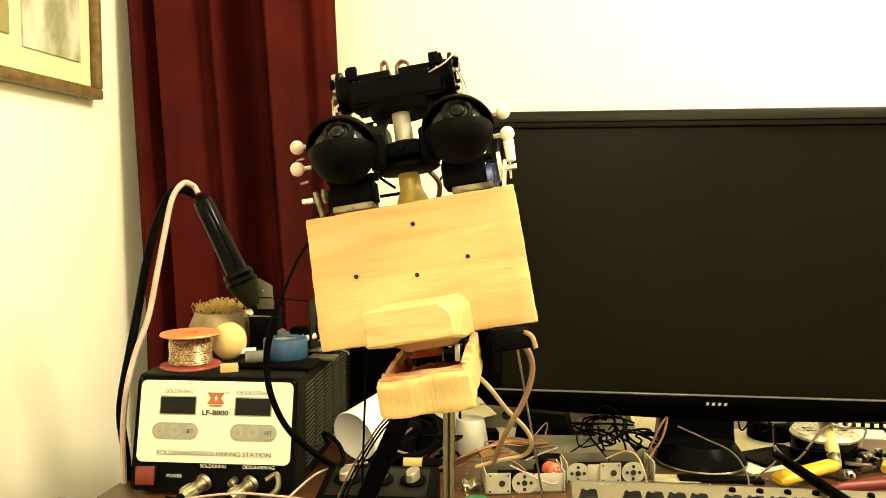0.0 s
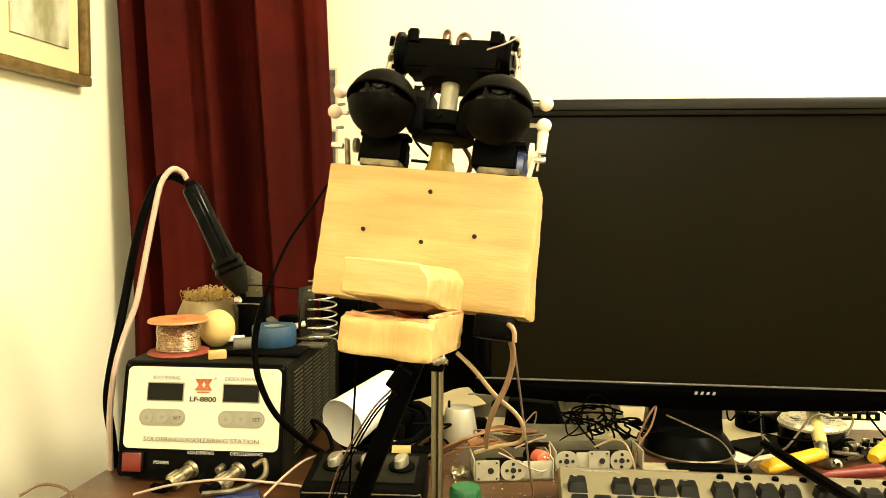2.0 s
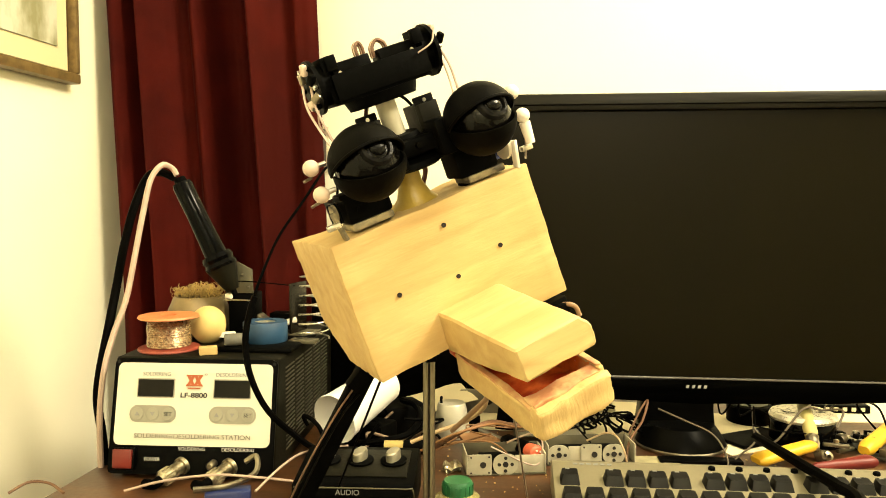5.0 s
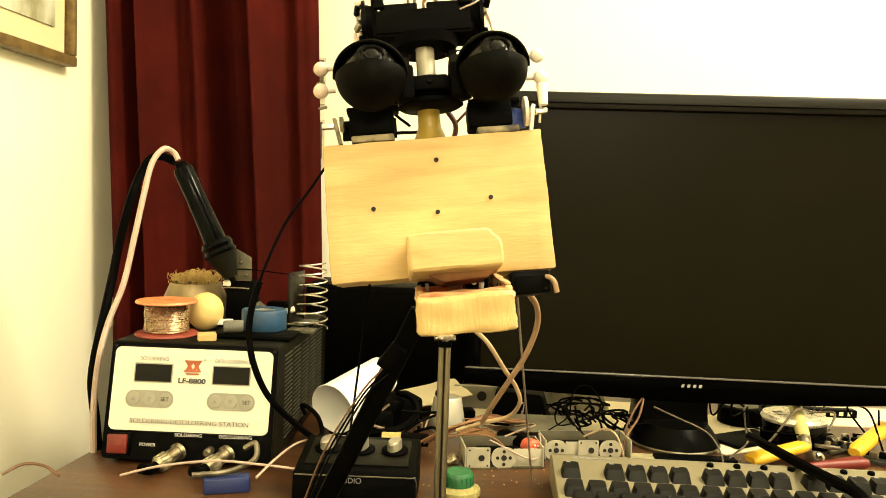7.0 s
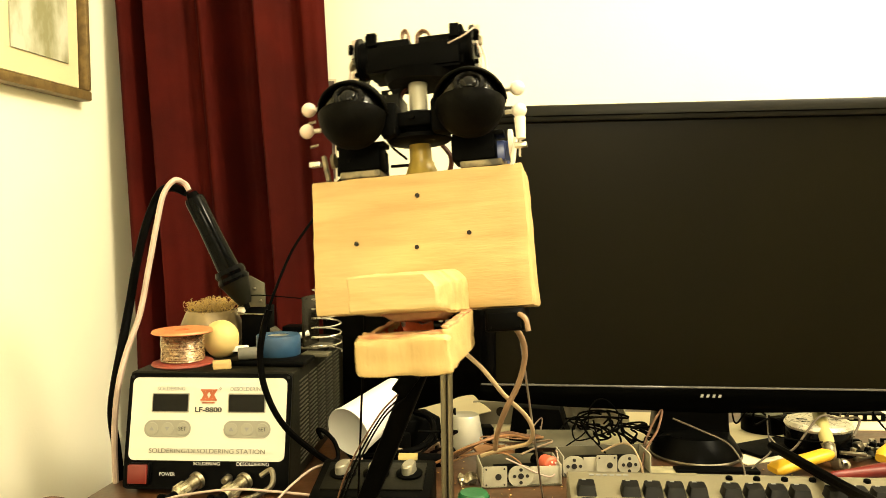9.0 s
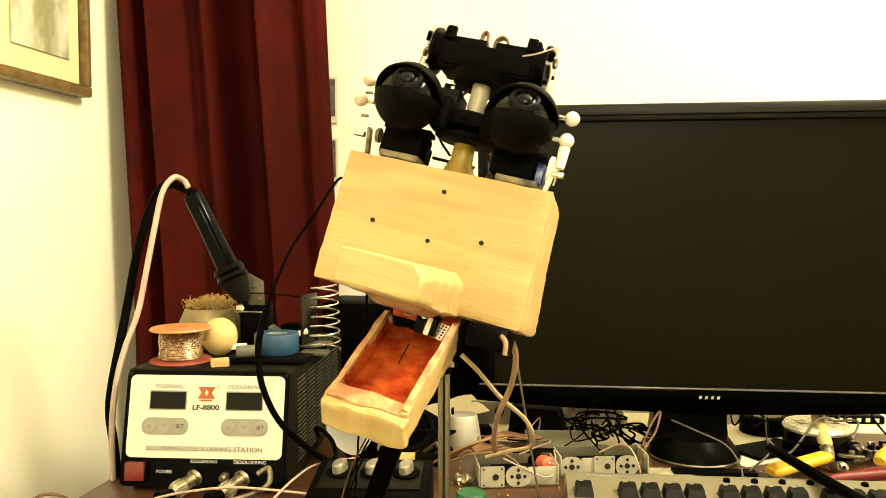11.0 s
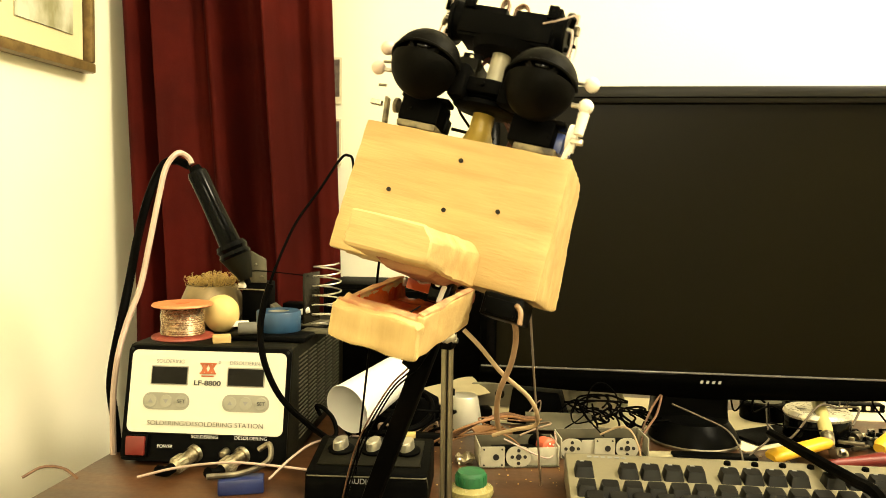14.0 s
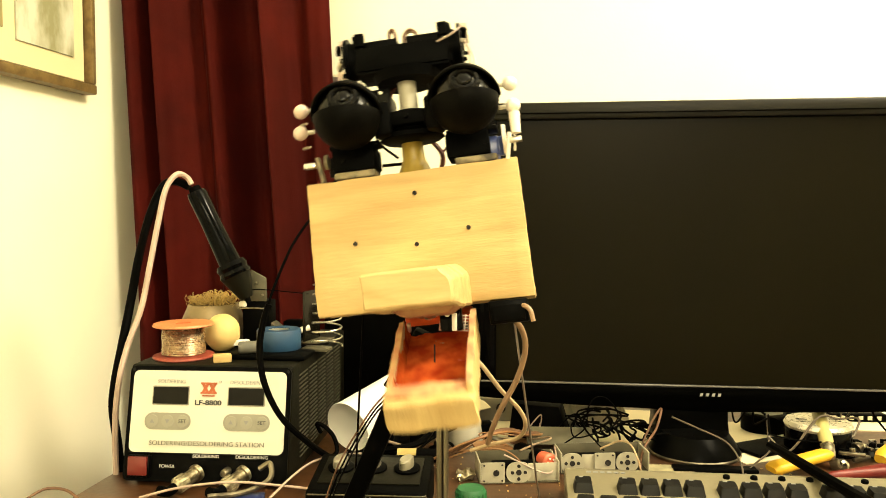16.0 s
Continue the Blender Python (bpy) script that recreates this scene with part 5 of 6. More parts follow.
coiled("black_wire", 11, (0.198, 0.885, 0.755), (0.045, 0.035, 0.036), 0.0011, RUBBER, "thin black wire in a springy tangle", rnd)
tangle("lead_wire", 7, (0.0, 0.76, 0.756), (0.12, 0.90, 0.785), 0.0009, [ORANGE_WIRE, PINKISH, GREYWIRE], ["orange wire among the brackets", "pinkish wire among the brackets", "pale wire among the brackets"], rnd, 0.05, 5)
tangle("dark_wire", 8, (-0.12, 0.80, 0.756), (0.02, 0.92, 0.79), 0.0016, [RUBBER, RUBBER, GREYWIRE], ["black lead among the adapters", "thin black lead among the adapters", "grey lead among the adapters"], rnd, 0.05, 5)
tangle("loose_wire", 6, (0.36, 0.80, 0.757), (0.52, 0.95, 0.80), 0.0011, [RUBBER, RUBBER, GREYWIRE_DARK], ["black wire among the tools", "thin black wire among the tools", "dull grey wire among the tools"], rnd, 0.05, 6)
for dx in (0, 0.006, 0.011):
    cable("ribbon_wire", [(-0.004 + dx, 0.79, 0.765), (0.03 + dx, 0.78 + dx, 0.785), (0.07, 0.80 + dx, 0.79), (0.10, 0.84 + dx, 0.775), (0.13, 0.88 + dx, 0.765)], 0.0014, (ORANGE_WIRE, TAN, PINKISH)[int(dx * 170)], ("orange servo wire", "brown servo wire", "pinkish servo wire")[int(dx * 170)] + " over the brackets")
cable("tan_loop", [(0.225, 0.84, 0.766), (0.238, 0.85, 0.788), (0.249, 0.855, 0.8), (0.238, 0.835, 0.783), (0.218, 0.81, 0.769), (0.209, 0.79, 0.753)], 0.0013, TAN, "brown wire loop beside the monitor foot")
cable("stand_lead", [(0.255, 0.835, 0.796), (0.279, 0.815, 0.788), (0.301, 0.8, 0.779), (0.309, 0.785, 0.766), (0.307, 0.77, 0.754), (0.297, 0.78, 0.752)], 0.0010, GREYWIRE_DARK, "dull grey wire across the monitor foot")
cable("stand_lead", [(0.386, 0.9, 0.779), (0.371, 0.86, 0.766), (0.36, 0.83, 0.76), (0.331, 0.8, 0.755), (0.312, 0.78, 0.749)], 0.0010, GREYWIRE_DARK, "dull grey wire hanging beside the monitor foot")

cable("black_loop", [(0.138, 0.83, 0.769), (0.161, 0.84, 0.782), (0.165, 0.84, 0.805), (0.173, 0.84, 0.816), (0.185, 0.84, 0.815), (0.197, 0.84, 0.8), (0.193, 0.84, 0.786), (0.175, 0.83, 0.781), (0.148, 0.82, 0.778), (0.143, 0.82, 0.791), (0.151, 0.82, 0.797), (0.162, 0.82, 0.782), (0.174, 0.8, 0.77)], 0.0008, RUBBER, "thin black wire standing up in a loop")
cable("drooping_wire", [(0.17, 0.8, 0.772), (0.187, 0.79, 0.783), (0.195, 0.775, 0.784), (0.2, 0.765, 0.773), (0.204, 0.765, 0.758)], 0.0010, CABLE_PALE, "pale wire drooping over the bracket")

# ---- right end of the desk ----
lone("paper_sheet", box((0.16, 0.11, 0.0012), (0, 0, 0.0006)), PAPER, "cream paper sheet under the monitor", "paper", pose(0.37, 0.922, 0.75, 0, 0, 6))
lone("paper_sheet", box((0.29, 0.15, 0.0012), (0, 0, 0.0006)), PAPER, "cream paper sheet against the wall", "paper", pose(0.207, 0.97, 0.75, 0, 0, -9))
lone("paper_sheet", box((0.18, 0.10, 0.0012), (0, 0, 0.0006)), PAPER, "cream paper sheet behind the tools", "paper", pose(0.547, 0.985, 0.75, 0, 0, -6))
lone("black_pad", box((0.075, 0.045, 0.004), (0, 0, 0.0035), 0.001), MATT, "thin black pad on the paper", "pad", pose(0.374, 0.866, 0.75, 0, 0, 24))

lone("paper_sheet", box((0.060, 0.030, 0.001), (0, 0, 0.0006)), PAPER, "small cream paper slip beside the monitor foot", "paper", pose(0.351, 0.839, 0.75, 0, 0, 22))
lone("paper_sheet", box((0.052, 0.022, 0.001), (0, 0, 0.0006)), OLIVE_PAPER := material("yellowed_paper", (0.34, 0.30, 0.17), 0.8, vary=0.3, scale=60), "yellowed scrap of paper behind the keyboard", "paper", pose(0.24, 0.801, 0.75, 0, 0, -4))
lone("dark_strip", roughen(box((0.085, 0.016, 0.004), (0, 0, 0.002), 0.001), 0.0008, 80, 4), MATT, "matt black plastic strip behind the keyboard", "strip", pose(0.288, 0.795, 0.75, 0, 0, -6))
LID_METAL = material("bright_tinned_lid", (0.62, 0.58, 0.46), 0.28, metal=0.5, vary=0.15, scale=60)
motor = thing("round_motor", "round black motor can with a slotted silver lid", "motor", pose(0.4265, 0.86, 0.75))
part("can", lathe([(0, 0), (0.0335, 0), (0.035, 0.002), (0.035, 0.026), (0.0335, 0.028), (0, 0.028)], 40), GLOSS, motor)
part("lid", lathe([(0, 0.028), (0.0345, 0.028), (0.0360, 0.031), (0.0335, 0.035), (0.010, 0.036), (0, 0.036)], 40), LID_METAL, motor, "silver lid")
for s in (-1, 1):
    for k in range(3):
        part("lid_slot", box((0.011, 0.0018, 0.0006), (s * 0.017, 0.006 - 0.006 * k, 0.0356), 0.0002), HOLE, motor)

marker = thing("marker_pen", "pale yellow marker pen leaning on the motor", "pen", Matrix.Translation((0.410, 0.800, 0.766)) @ (Vector((0.436, 0.890, 0.806)) - Vector((0.410, 0.800, 0.766))).to_track_quat("Z", "Y").to_matrix().to_4x4())
part("barrel", lathe([(0, 0.012), (0.0068, 0.012), (0.0072, 0.024), (0.0072, 0.096), (0.006, 0.099), (0, 0.099)], 24), PEN := material("pale_yellow_plastic", (0.46, 0.39, 0.15), 0.4), marker)
part("metal_tip", lathe([(0, -0.006), (0.0045, -0.006), (0.0060, 0.002), (0.0066, 0.012), (0, 0.012)], 18), NICKEL, marker, "worn metal tip")


TOOL_YELLOW = material("bright_yellow_grip", (0.66, 0.38, 0.02), 0.45, vary=0.12, scale=30)


def flat_handle(length, w0, w1, thick):
    bm = bmesh.new()
    rings = []
    for i in range(13):
        f = i / 12
        w = (w0 + (w1 - w0) * f) * (1 - 0.12 * math.sin(3.1 * f)) * (0.72 if i in (0, 12) else 1)
        t = thick * (0.6 if i in (0, 12) else 1)
        rings.append([bm.verts.new((length * f, y, z)) for y, z in rounded(w, t, t * 0.42, 3)])
    n = len(rings[0])
    for a, b in zip(rings, rings[1:]):
        for j in range(n):
            bm.faces.new((a[j], a[(j + 1) % n], b[(j + 1) % n], b[j]))
    bm.faces.new(rings[0][::-1])
    bm.faces.new(rings[-1])
    bmesh.ops.recalc_face_normals(bm, faces=bm.faces[:])
    return bm


def hand_tool(name, label, at, to, w0, w1, thick, colour, category):
    a, b = Vector(at), Vector(to)
    way = b - a
    ob = thing(name, label, category, pose(*a, 0, -math.degrees(math.atan2(way.z, way.xy.length)), math.degrees(math.atan2(way.y, way.x))))
    part("grip", flat_handle(way.length, w0, w1, thick), colour, ob)
    if colour is RED_TOOL or category == "hand tool":
        return ob
    part("shank", cyl(0.0035, 0.0028, 0.034, (way.length + 0.014, 0, 0), (0, 90, 0), 14), POST_STEEL, ob)
    part("ferrule", lathe([(0, 0), (0.0058, 0), (0.0062, 0.002), (0.0050, 0.008), (0, 0.008)], 20, (way.length - 0.002, 0, 0), (0, 90, 0)), STEEL, ob)
    return ob


hand_tool("yellow_tool", "hand tool with a flat tapered yellow grip", (0.338, 0.776, 0.758), (0.405, 0.790, 0.770), 0.0235, 0.0170, 0.010, TOOL_YELLOW, "hand tool")
hand_tool("red_tool", "hand tool with a glossy dark red grip", (0.446, 0.751, 0.766), (0.383, 0.751, 0.758), 0.0200, 0.0060, 0.011, RED_TOOL, "hand tool")
for k, (x, y) in enumerate(((0.425, 0.806), (0.4127, 0.7996), (0.4418, 0.8444), (0.4541, 0.8316))):
    lone("metal_fitting", roughen(lathe([(0.002, 0), (0.006, 0), (0.0065, 0.003), (0.005, 0.008), (0.002, 0.009)], 18), 0.0006, 200), (NICKEL, POST_STEEL)[k % 2], "small shiny metal fitting among the tools", "fitting", pose(x, y, 0.752 + 0.003 * k, 70, 0, 40 * k), "fittings among the tools")
for k, (x, y) in enumerate(((0.462, 0.873), (0.480, 0.842), (0.455, 0.904), (0.475, 0.900), (0.487, 0.796), (0.506, 0.864))):
    b = thing("circuit_board", "small dark circuit board with metal parts", "circuit board", pose(x, y, 0.75, 8 * (k % 2), 0, 35 * k), "circuit boards among the tools")
    part("board", box((0.034, 0.024, 0.0018), (0, 0, 0.004), 0.0003), PCB, b)
    for j in range(4):
        part("component", box((0.007, 0.005, 0.005 + 0.002 * (j % 3)), (-0.012 + 0.008 * j, 0.005 * (-1) ** j, 0.008), 0.0006), (CHROME, MATT, POST_STEEL, MATT)[(j + k) % 4], b)
hand_tool("yellow_tool", "hand tool with a round yellow grip lying on the boards", (0.463, 0.800, 0.760), (0.530, 0.850, 0.776), 0.0170, 0.0190, 0.0150, TOOL_YELLOW, "hand tool")
strip = thing("perforated_strip", "black perforated plastic strip lying behind the motor", "strip", pose(0.505, 0.985, 0.7515, 0, 0, -6))
part("strip_body", box((0.13, 0.016, 0.010), (0, 0, 0.005), 0.0015), MATT, strip)
for k in range(11):
    part("strip_window", box((0.0055, 0.0008, 0.0050), (-0.055 + 0.011 * k, -0.0083, 0.0052), 0.0002), PAPER, strip)
for k, (x, y, turn) in enumerate(((0.452, 0.822, 20), (0.468, 0.840, 75), (0.440, 0.812, -30), (0.482, 0.822, 50))):
    jaw_tool = thing("steel_clip", "small dark steel clip in the heap of tools", "clip", pose(x, y, 0.752 + 0.004 * k, 0, 12 * (k % 2), turn), "clips in the heap")
    part("clip_leg", box((0.026, 0.0045, 0.0040), (0, -0.004, 0.003), 0.0010, (0, 0, 6)), POST_STEEL, jaw_tool)
    part("clip_leg", box((0.026, 0.0045, 0.0040), (0, 0.004, 0.003), 0.0010, (0, 0, -6)), MATT, jaw_tool)
    part("clip_pivot", cyl(0.0030, 0.0030, 0.008, (0, 0, 0.004), (0, 0, 0), 14, bevel=0.0006), NICKEL, jaw_tool)
dark_disc = thing("round_coil", "black coil drum with a pale top behind the motor", "coil", pose(0.402, 0.945, 0.75))
part("drum", lathe([(0, 0), (0.026, 0), (0.027, 0.002), (0.027, 0.020), (0.025, 0.022), (0, 0.022)], 36), MATT, dark_disc)
part("drum_top", lathe([(0, 0.022), (0.021, 0.022), (0.021, 0.0235), (0, 0.024)], 32), OLIVE_METAL, dark_disc)
cable("thick_black_cable", [(0.348, 0.80, 0.775), (0.346, 0.77, 0.778), (0.3425, 0.72, 0.7825), (0.337, 0.66, 0.7885), (0.328, 0.60, 0.797), (0.313, 0.54, 0.807), (0.29, 0.46, 0.80)], 0.0050, RUBBER, "thick black cable with a cut end")


def keyboard():
    ob = thing("keyboard", "grey beige computer keyboard with dark keycaps", "keyboard", pose(0.1190, 0.716, 0.7505, 0, 0, -6.5))
    w, d = 0.455, 0.172
    bm = bmesh.new()
    pts = [(0.009, 0.0), (0.009, 0.027), (-0.004, 0.030), (-d, 0.008), (-d, 0.0)]
    a = [bm.verts.new((0, y, z)) for y, z in pts]
    b = [bm.verts.new((w, y, z)) for y, z in pts]
    fs = [bm.faces.new(a), bm.faces.new(b[::-1])] + [bm.faces.new((a[i], b[i], b[(i + 1) % 5], a[(i + 1) % 5])) for i in range(5)]
    bmesh.ops.recalc_face_normals(bm, faces=fs)
    bmesh.ops.bevel(bm, geom=bm.edges[:], offset=0.002, segments=2, affect="EDGES", profile=0.5)
    part("case", bm, KEYBOARD, ob)
    for i in range(6):
        part("logo_mark", box((0.0042, 0.0030, 0.0004), (0.0215 + 0.0062 * i, -0.0085, 0.0297), 0, (7.5, 0, 0)), GREYINK, ob)
    key = bmesh.new()
    bot, top = rounded(0.0172, 0.0172, 0.0015, 2), rounded(0.0136, 0.0128, 0.002, 2)
    lo = [key.verts.new((x, y, 0)) for x, y in bot]
    hi = [key.verts.new((x, y + 0.0016, 0.0088)) for x, y in top]
    n = len(lo)
    for i in range(n):
        key.faces.new((lo[i], lo[(i + 1) % n], hi[(i + 1) % n], hi[i]))
    key.faces.new(hi)
    key.faces.new(lo[::-1])
    first = part("keycap", key, KEYCAP, ob)
    mesh = first.data
    spots = []
    for i, x in enumerate([0.0145] + [0.0525 + 0.019 * k for k in range(4)] + [0.138 + 0.019 * k for k in range(4)] + [0.2235 + 0.019 * k for k in range(4)] + [0.3095 + 0.019 * k for k in range(3)]):
        spots.append((x, -0.0410, 0))
    for row in range(1, 6):
        off = (0, 0, 0.005, 0.008, 0.013, 0.004)[row]
        for k in range(22):
            x = 0.0145 + off + 0.019 * k + (0.010 if k > 14 else 0) + (0.008 if k > 17 else 0)
            if x < w - 0.012:
                spots.append((x, -0.0545 - 0.0195 * row, 0))
    for i, (x, y, z) in enumerate(spots):
        o = first if i == 0 else new("keycap", mesh)
        o.parent = ob
        o.matrix_basis = pose(x, y, 0.0295 + (y + 0.004) * 0.131, 7.5)
    for x, y, z in spots[:16]:
        part("key_legend", box((0.0036, 0.0016, 0.0004), (x - 0.002, y + 0.0045, 0.0389 + (y + 0.0085) * 0.131), 0, (7.5, 0, 0)), GREYINK, ob)
    for x in (0.1435, 0.1675, 0.1915, 0.2155, 0.262, 0.286):
        part("small_button", lathe([(0, 0), (0.0032, 0), (0.0030, 0.0025), (0.0018, 0.0034), (0, 0.0036)], 14, (x, -0.0110, 0.0288)), MATT, ob)
    return ob


keyboard()

# ---- crumbs and clippings on the desk ----
crumbs = bmesh.new()
rnd = random.Random(23)
for k in range(220):
    size = rnd.uniform(0.0006, 0.0016)
    box((size, size * rnd.uniform(0.4, 1.5), size * 0.5), (rnd.uniform(-0.02, 0.42), rnd.uniform(0.70, 0.92), 0.7505 + size * 0.2), 0, (0, 0, rnd.uniform(0, 90)), bm=crumbs)
tagged(part("crumbs", crumbs, SPONGE), "pale crumbs and wire clippings on the desk", "debris", "", "stuff")

# ---- guessed black box, added to fill the dark gap behind the cup ----
gap_box = thing("dark_gap_box", "plain black box added in the dark gap behind the white cup", "speaker", pose(-0.025, 1.100, 0.75, 0, 0, -8))
part("cabinet", box((0.250, 0.10, 0.150), (0, 0, 0.0725), 0.004), MATT, gap_box)
part("front_panel", box((0.236, 0.004, 0.134), (0, -0.0515, 0.0725), 0.003), RUBBER, gap_box)

PHOTO = material("dark_photo", (0.16, 0.13, 0.10), 0.4, second=(0.05, 0.03, 0.03), scale=60)
# ---- small prints on the wall behind the curtain's edge ----
for z in (1.105, 1.205):
    pr = thing("photo_print", "small dark photo print fixed to the wall", "photo", ROOM @ pose(-0.382, BACK - 0.001, z))
    part("photo_paper", box((0.045, 0.002, 0.075), (0, -0.001, 0)), PAPER, pr)
    part("photo_picture", box((0.038, 0.001, 0.060), (0, -0.0025, 0.004)), PHOTO, pr)

# ---- leads that hang from the head ----
PAN_AT = Vector((POST.x, POST.y, 0.920))
part("servo_cable", tube([Vector(p) - PAN_AT for p in ((0.05, 0.462, 0.959), (0.057, 0.47, 0.949), (0.059, 0.48, 0.935), (0.054, 0.49, 0.915), (0.044, 0.5, 0.894), (0.037, 0.52, 0.874), (0.033, 0.54, 0.858))], 0.0018, 10), CABLE_TAN, pan, "pinkish tan servo cable")
part("servo_cable", tube([Vector(p) - PAN_AT for p in ((0.02, 0.5, 0.931), (0.031, 0.5, 0.921), (0.043, 0.51, 0.903), (0.055, 0.53, 0.885), (0.059, 0.54, 0.872), (0.054, 0.56, 0.857), (0.036, 0.57, 0.849), (0.018, 0.58, 0.84))], 0.0015, 10), CABLE_PALE, pan, "pale servo cable")
RODS = []
for name, mat, r, grip, low, lab in (("control_rod", STEEL, 0.0008, (0.047, 0.060, -0.032), (0.079, 0.6, 0.804), "thin steel control rod hanging under the head"),
                                     ("control_wire", RUBBER, 0.0008, (-0.042, 0.030, -0.036), (-0.064, 0.6, 0.804), "thin black control wire hanging under the head")):
    rod = lone(name, cyl(r, r, 0.222, (0, 0, -0.109), (0, 0, 0), 10), mat, lab, "rod")
    RODS.append((rod, Vector(grip), low))

# ---- motion ----
HEAD = [
    (0, -0.0148, 0.4490, -0.0391, -9.1, -9.4, -6.3),
    (0.5, -0.0140, 0.4463, -0.0389, -8.1, -10.1, -7.2),
    (1, -0.0132, 0.4464, -0.0391, -8.3, -9.5, -7.3),
    (1.5, -0.0127, 0.4469, -0.0364, -9.6, -3.0, -10.2),
    (1.8, -0.0095, 0.4495, -0.0344, -11.8, 1.0, -13.0),
    (2, -0.0053, 0.4506, -0.0325, -12.1, 4.4, -13.4),
    (2.3, -0.0040, 0.4466, -0.0283, -14.1, 7.1, -17.9),
    (2.5, -0.0043, 0.4510, -0.0322, -16.7, 8.1, -18.1),
    (3, -0.0049, 0.4546, -0.0312, -18.9, 7.7, -17.9),
    (3.3, -0.0074, 0.4533, -0.0326, -13.4, 1.6, -12.9),
    (3.5, -0.0121, 0.4480, -0.0400, -8.0, -9.7, -4.1),
    (4, 0.0027, 0.4378, -0.0533, -0.6, -19.6, 11.3),
    (4.3, 0.0132, 0.4246, -0.0535, -1.1, -20.3, 22.3),
    (4.5, 0.0156, 0.4283, -0.0547, 2.0, -21.7, 22.4),
    (5, 0.0190, 0.4304, -0.0566, 1.3, -21.2, 23.7),
    (5.2, 0.0188, 0.4340, -0.0535, 3.6, -21.2, 23.1),
    (7.3, -0.0082, 0.4440, -0.0315, -10.2, -2.2, -6.7),
    (7.5, -0.0060, 0.4489, -0.0335, -9.6, 1.6, -11.2),
    (7.8, 0.0000, 0.4479, -0.0349, -13.2, 9.4, -19.3),
    (8, -0.0021, 0.4472, -0.0324, -14.9, 11.1, -21.0),
    (8.5, -0.0025, 0.4417, -0.0345, -12.0, 15.6, -25.6),
    (8.8, -0.0114, 0.4477, -0.0329, -11.2, -0.3, -13.5),
    (9, -0.0129, 0.4456, -0.0345, -8.3, -4.1, -11.6),
    (9.2, -0.0130, 0.4439, -0.0381, -8.1, -11.1, -1.4),
    (11.3, -0.0042, 0.4477, -0.0311, -15.1, 16.4, -26.2),
    (11.5, -0.0069, 0.4345, -0.0383, -8.2, 20.4, -32.2),
    (11.8, -0.0085, 0.4514, -0.0463, -9.7, 21.8, -28.2),
    (12, -0.0023, 0.4470, -0.0353, -11.4, 14.5, -25.6),
    (12.5, -0.0089, 0.4481, -0.0313, -11.1, -3.1, -11.2),
    (12.8, -0.0059, 0.4432, -0.0437, -3.4, -13.8, 5.9),
    (13, 0.0025, 0.4322, -0.0487, -2.4, -17.9, 13.1),
    (13.2, 0.0091, 0.4312, -0.0498, -1.4, -18.3, 16.5),
    (13.5, 0.0031, 0.4445, -0.0383, -5.5, -9.0, 6.5),
    (13.8, -0.0005, 0.4423, -0.0273, -9.3, 5.6, -15.8),
    (14, 0.0005, 0.4429, -0.0295, -13.9, 11.8, -20.4),
    (14.2, 0.0038, 0.4476, -0.0332, -11.9, 15.0, -20.9),
    (14.5, -0.0056, 0.4494, -0.0326, -12.8, 1.0, -13.4),
    (14.8, -0.0116, 0.4492, -0.0398, -9.3, -9.8, -3.9),
    (15, -0.0104, 0.4465, -0.0403, -7.8, -10.6, -1.6),
    (15.3, -0.0095, 0.4473, -0.0348, -8.0, -3.1, -9.8),
    (15.5, -0.0055, 0.4450, -0.0325, -8.5, 2.4, -15.1),
    (15.8, -0.0068, 0.4519, -0.0302, -11.8, -1.1, -10.7),
    (16, -0.0108, 0.4470, -0.0355, -8.4, -7.0, -6.8),
]
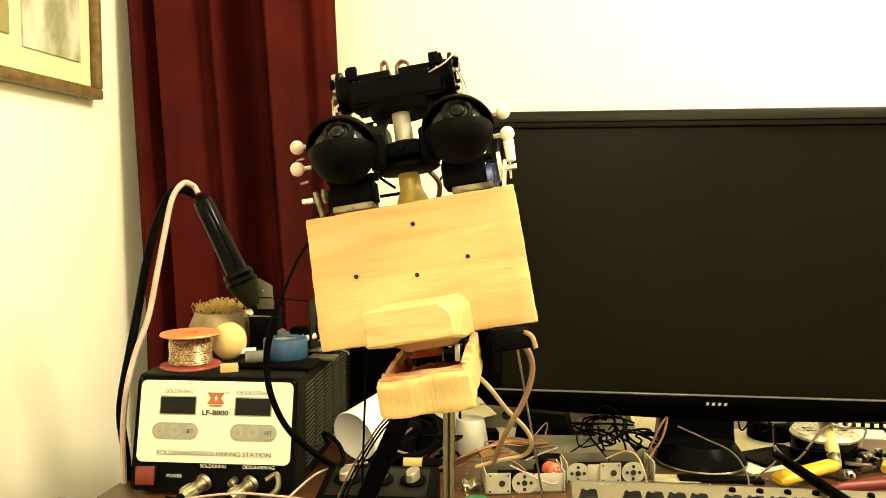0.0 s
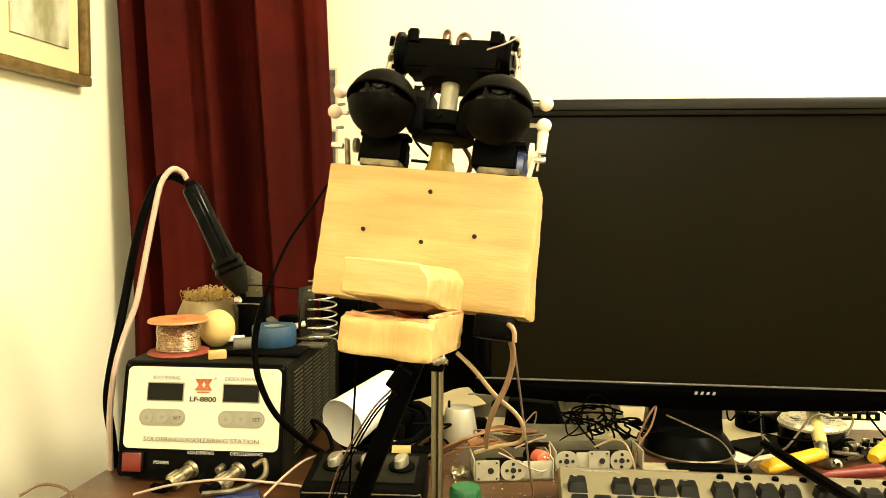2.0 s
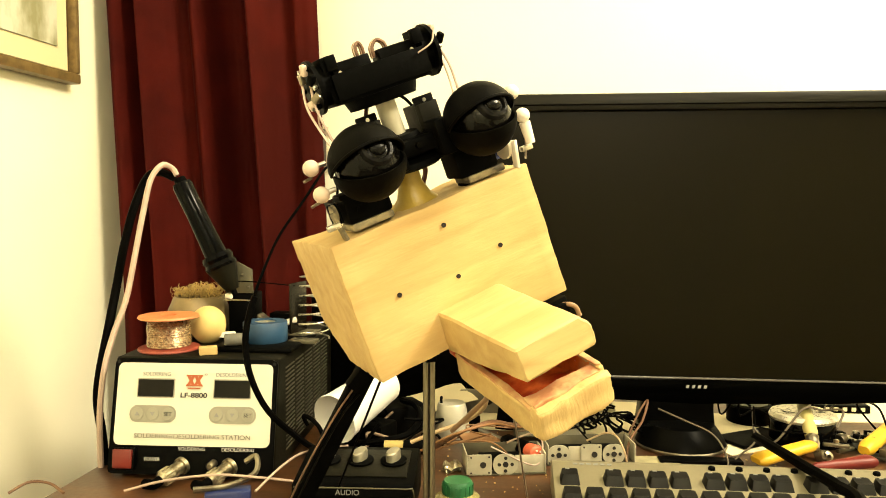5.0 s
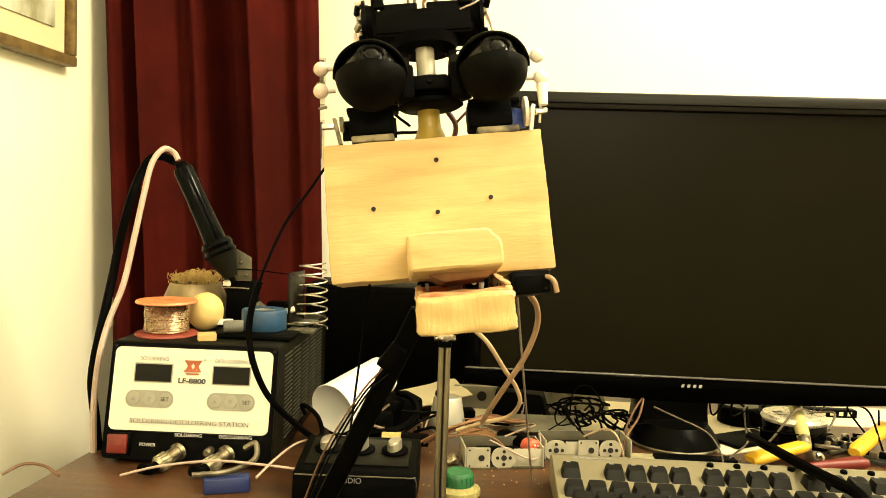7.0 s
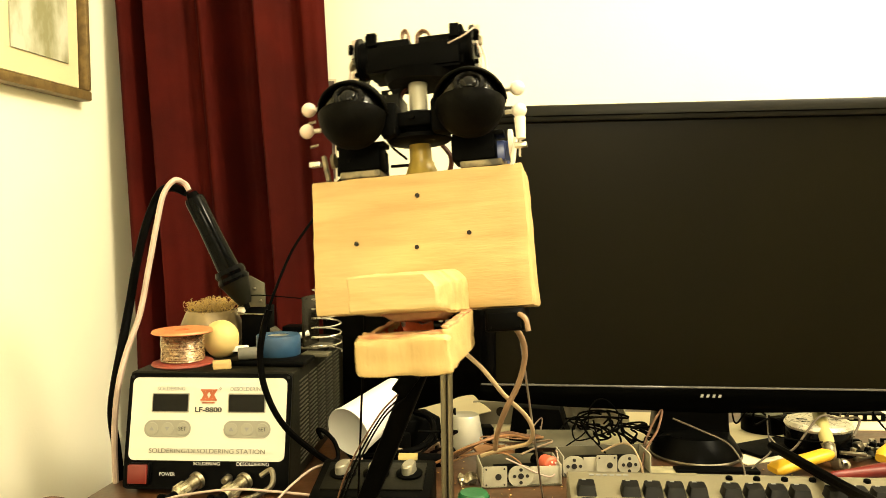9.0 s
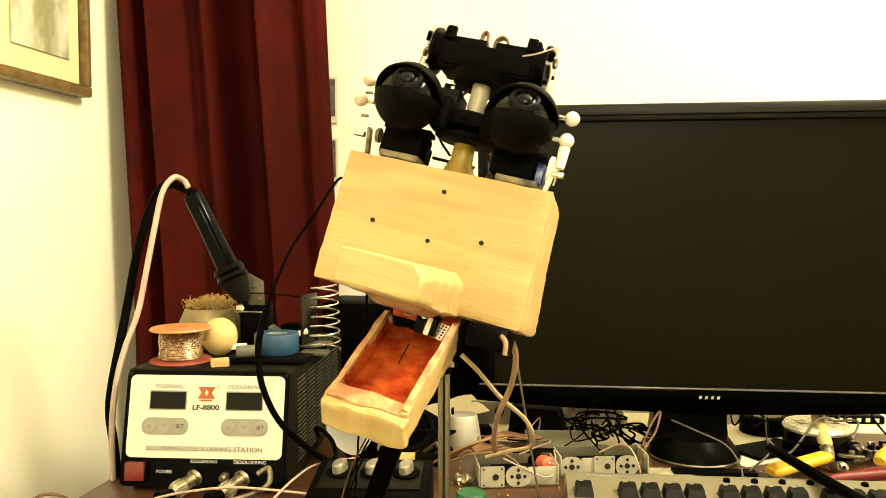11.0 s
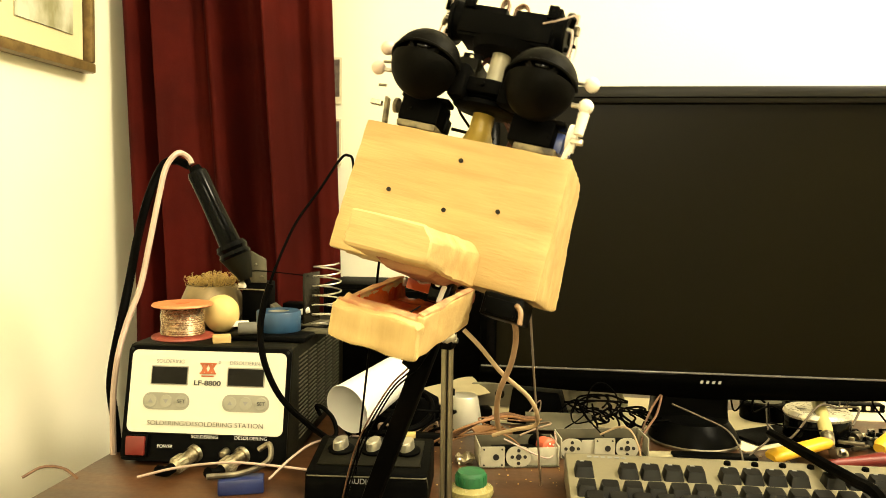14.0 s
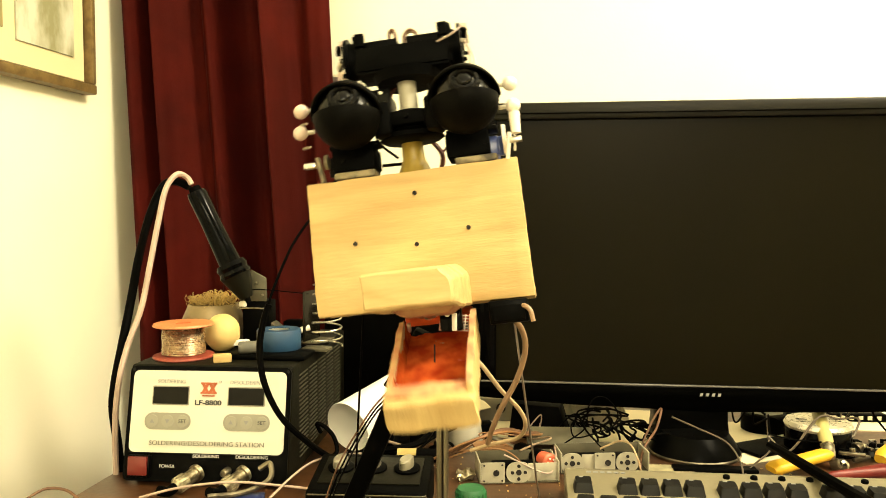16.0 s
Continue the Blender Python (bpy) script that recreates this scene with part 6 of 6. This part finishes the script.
JAW = [(0, 14.4), (0.5, 14), (1, 14.5), (1.5, 13.3), (2, 10), (2.5, 14.7), (3, 15.5), (3.5, 14.2), (4, 16.5), (4.5, 14.5), (5.2, 15), (7.3, 11), (7.5, 11.3),
       (8, 12.5), (8.5, 12), (9, 11.3), (9.2, 13), (11.3, 46), (11.5, 22.5), (11.8, 14), (12, 22.8), (12.3, 38), (12.5, 46), (13, 53), (13.2, 34), (13.35, 14), (13.5, 13.6),
       (13.7, 33), (13.8, 17), (14, 21.3), (14.2, 26), (14.5, 46), (14.7, 46), (14.8, 44), (15, 27.7), (15.1, 20), (15.3, 12), (15.5, 21.5), (15.6, 30), (15.8, 31),
       (15.9, 26), (16, 34.5)]
# how far each eyelid is raised, in degrees: upper, lower
LIDS = [(0, 32, 14), (1.0, 30, 12), (1.5, 2, 18), (2, 6, 8), (2.5, 22, 6), (3, 20, 6), (3.5, 20, 10), (4, 14, -8), (5.2, 14, -10), (7.3, 34, 18), (8, 26, 8),
        (8.5, 26, 8), (9, 34, 16), (9.2, 30, 12), (11.3, 26, 4), (12, 20, 4), (12.5, 24, -2), (13, 10, -8), (13.5, 34, 16), (14, 2, 14), (14.5, 2, 14), (15, 34, 14),
        (15.5, 4, 20), (16, 30, 10)]


def aimed(top, low):
    """The pose of a rod that hangs from top and points at low."""
    return Matrix.Translation(top) @ (top - Vector(low)).to_track_quat("Z", "Y").to_matrix().to_4x4()


def motions():
    rows = [(t, pose(x, y, EYE + z, rx, ry, rz)) for t, x, y, z, rx, ry, rz in HEAD]
    walk(head, rows)
    walk(jaw, [(t, Matrix.Translation(JAW_HINGE) @ pose(0, 0, 0, a - 3.5)) for t, a in JAW])
    for eye, upper, lower in EYES:
        walk(upper, [(t, pose(0, 0, 0, -a)) for t, a, b in LIDS])
        walk(lower, [(t, pose(0, 0, 0, 7 - b)) for t, a, b in LIDS])
    for rod, grip, low in RODS:
        walk(rod, [(t, aimed(m @ grip, low)) for t, m in rows])
    walk(pan, [(t, pose(POST.x, POST.y, 0.920, 0, 0, rz)) for t, x, y, z, rx, ry, rz in HEAD])


motions()
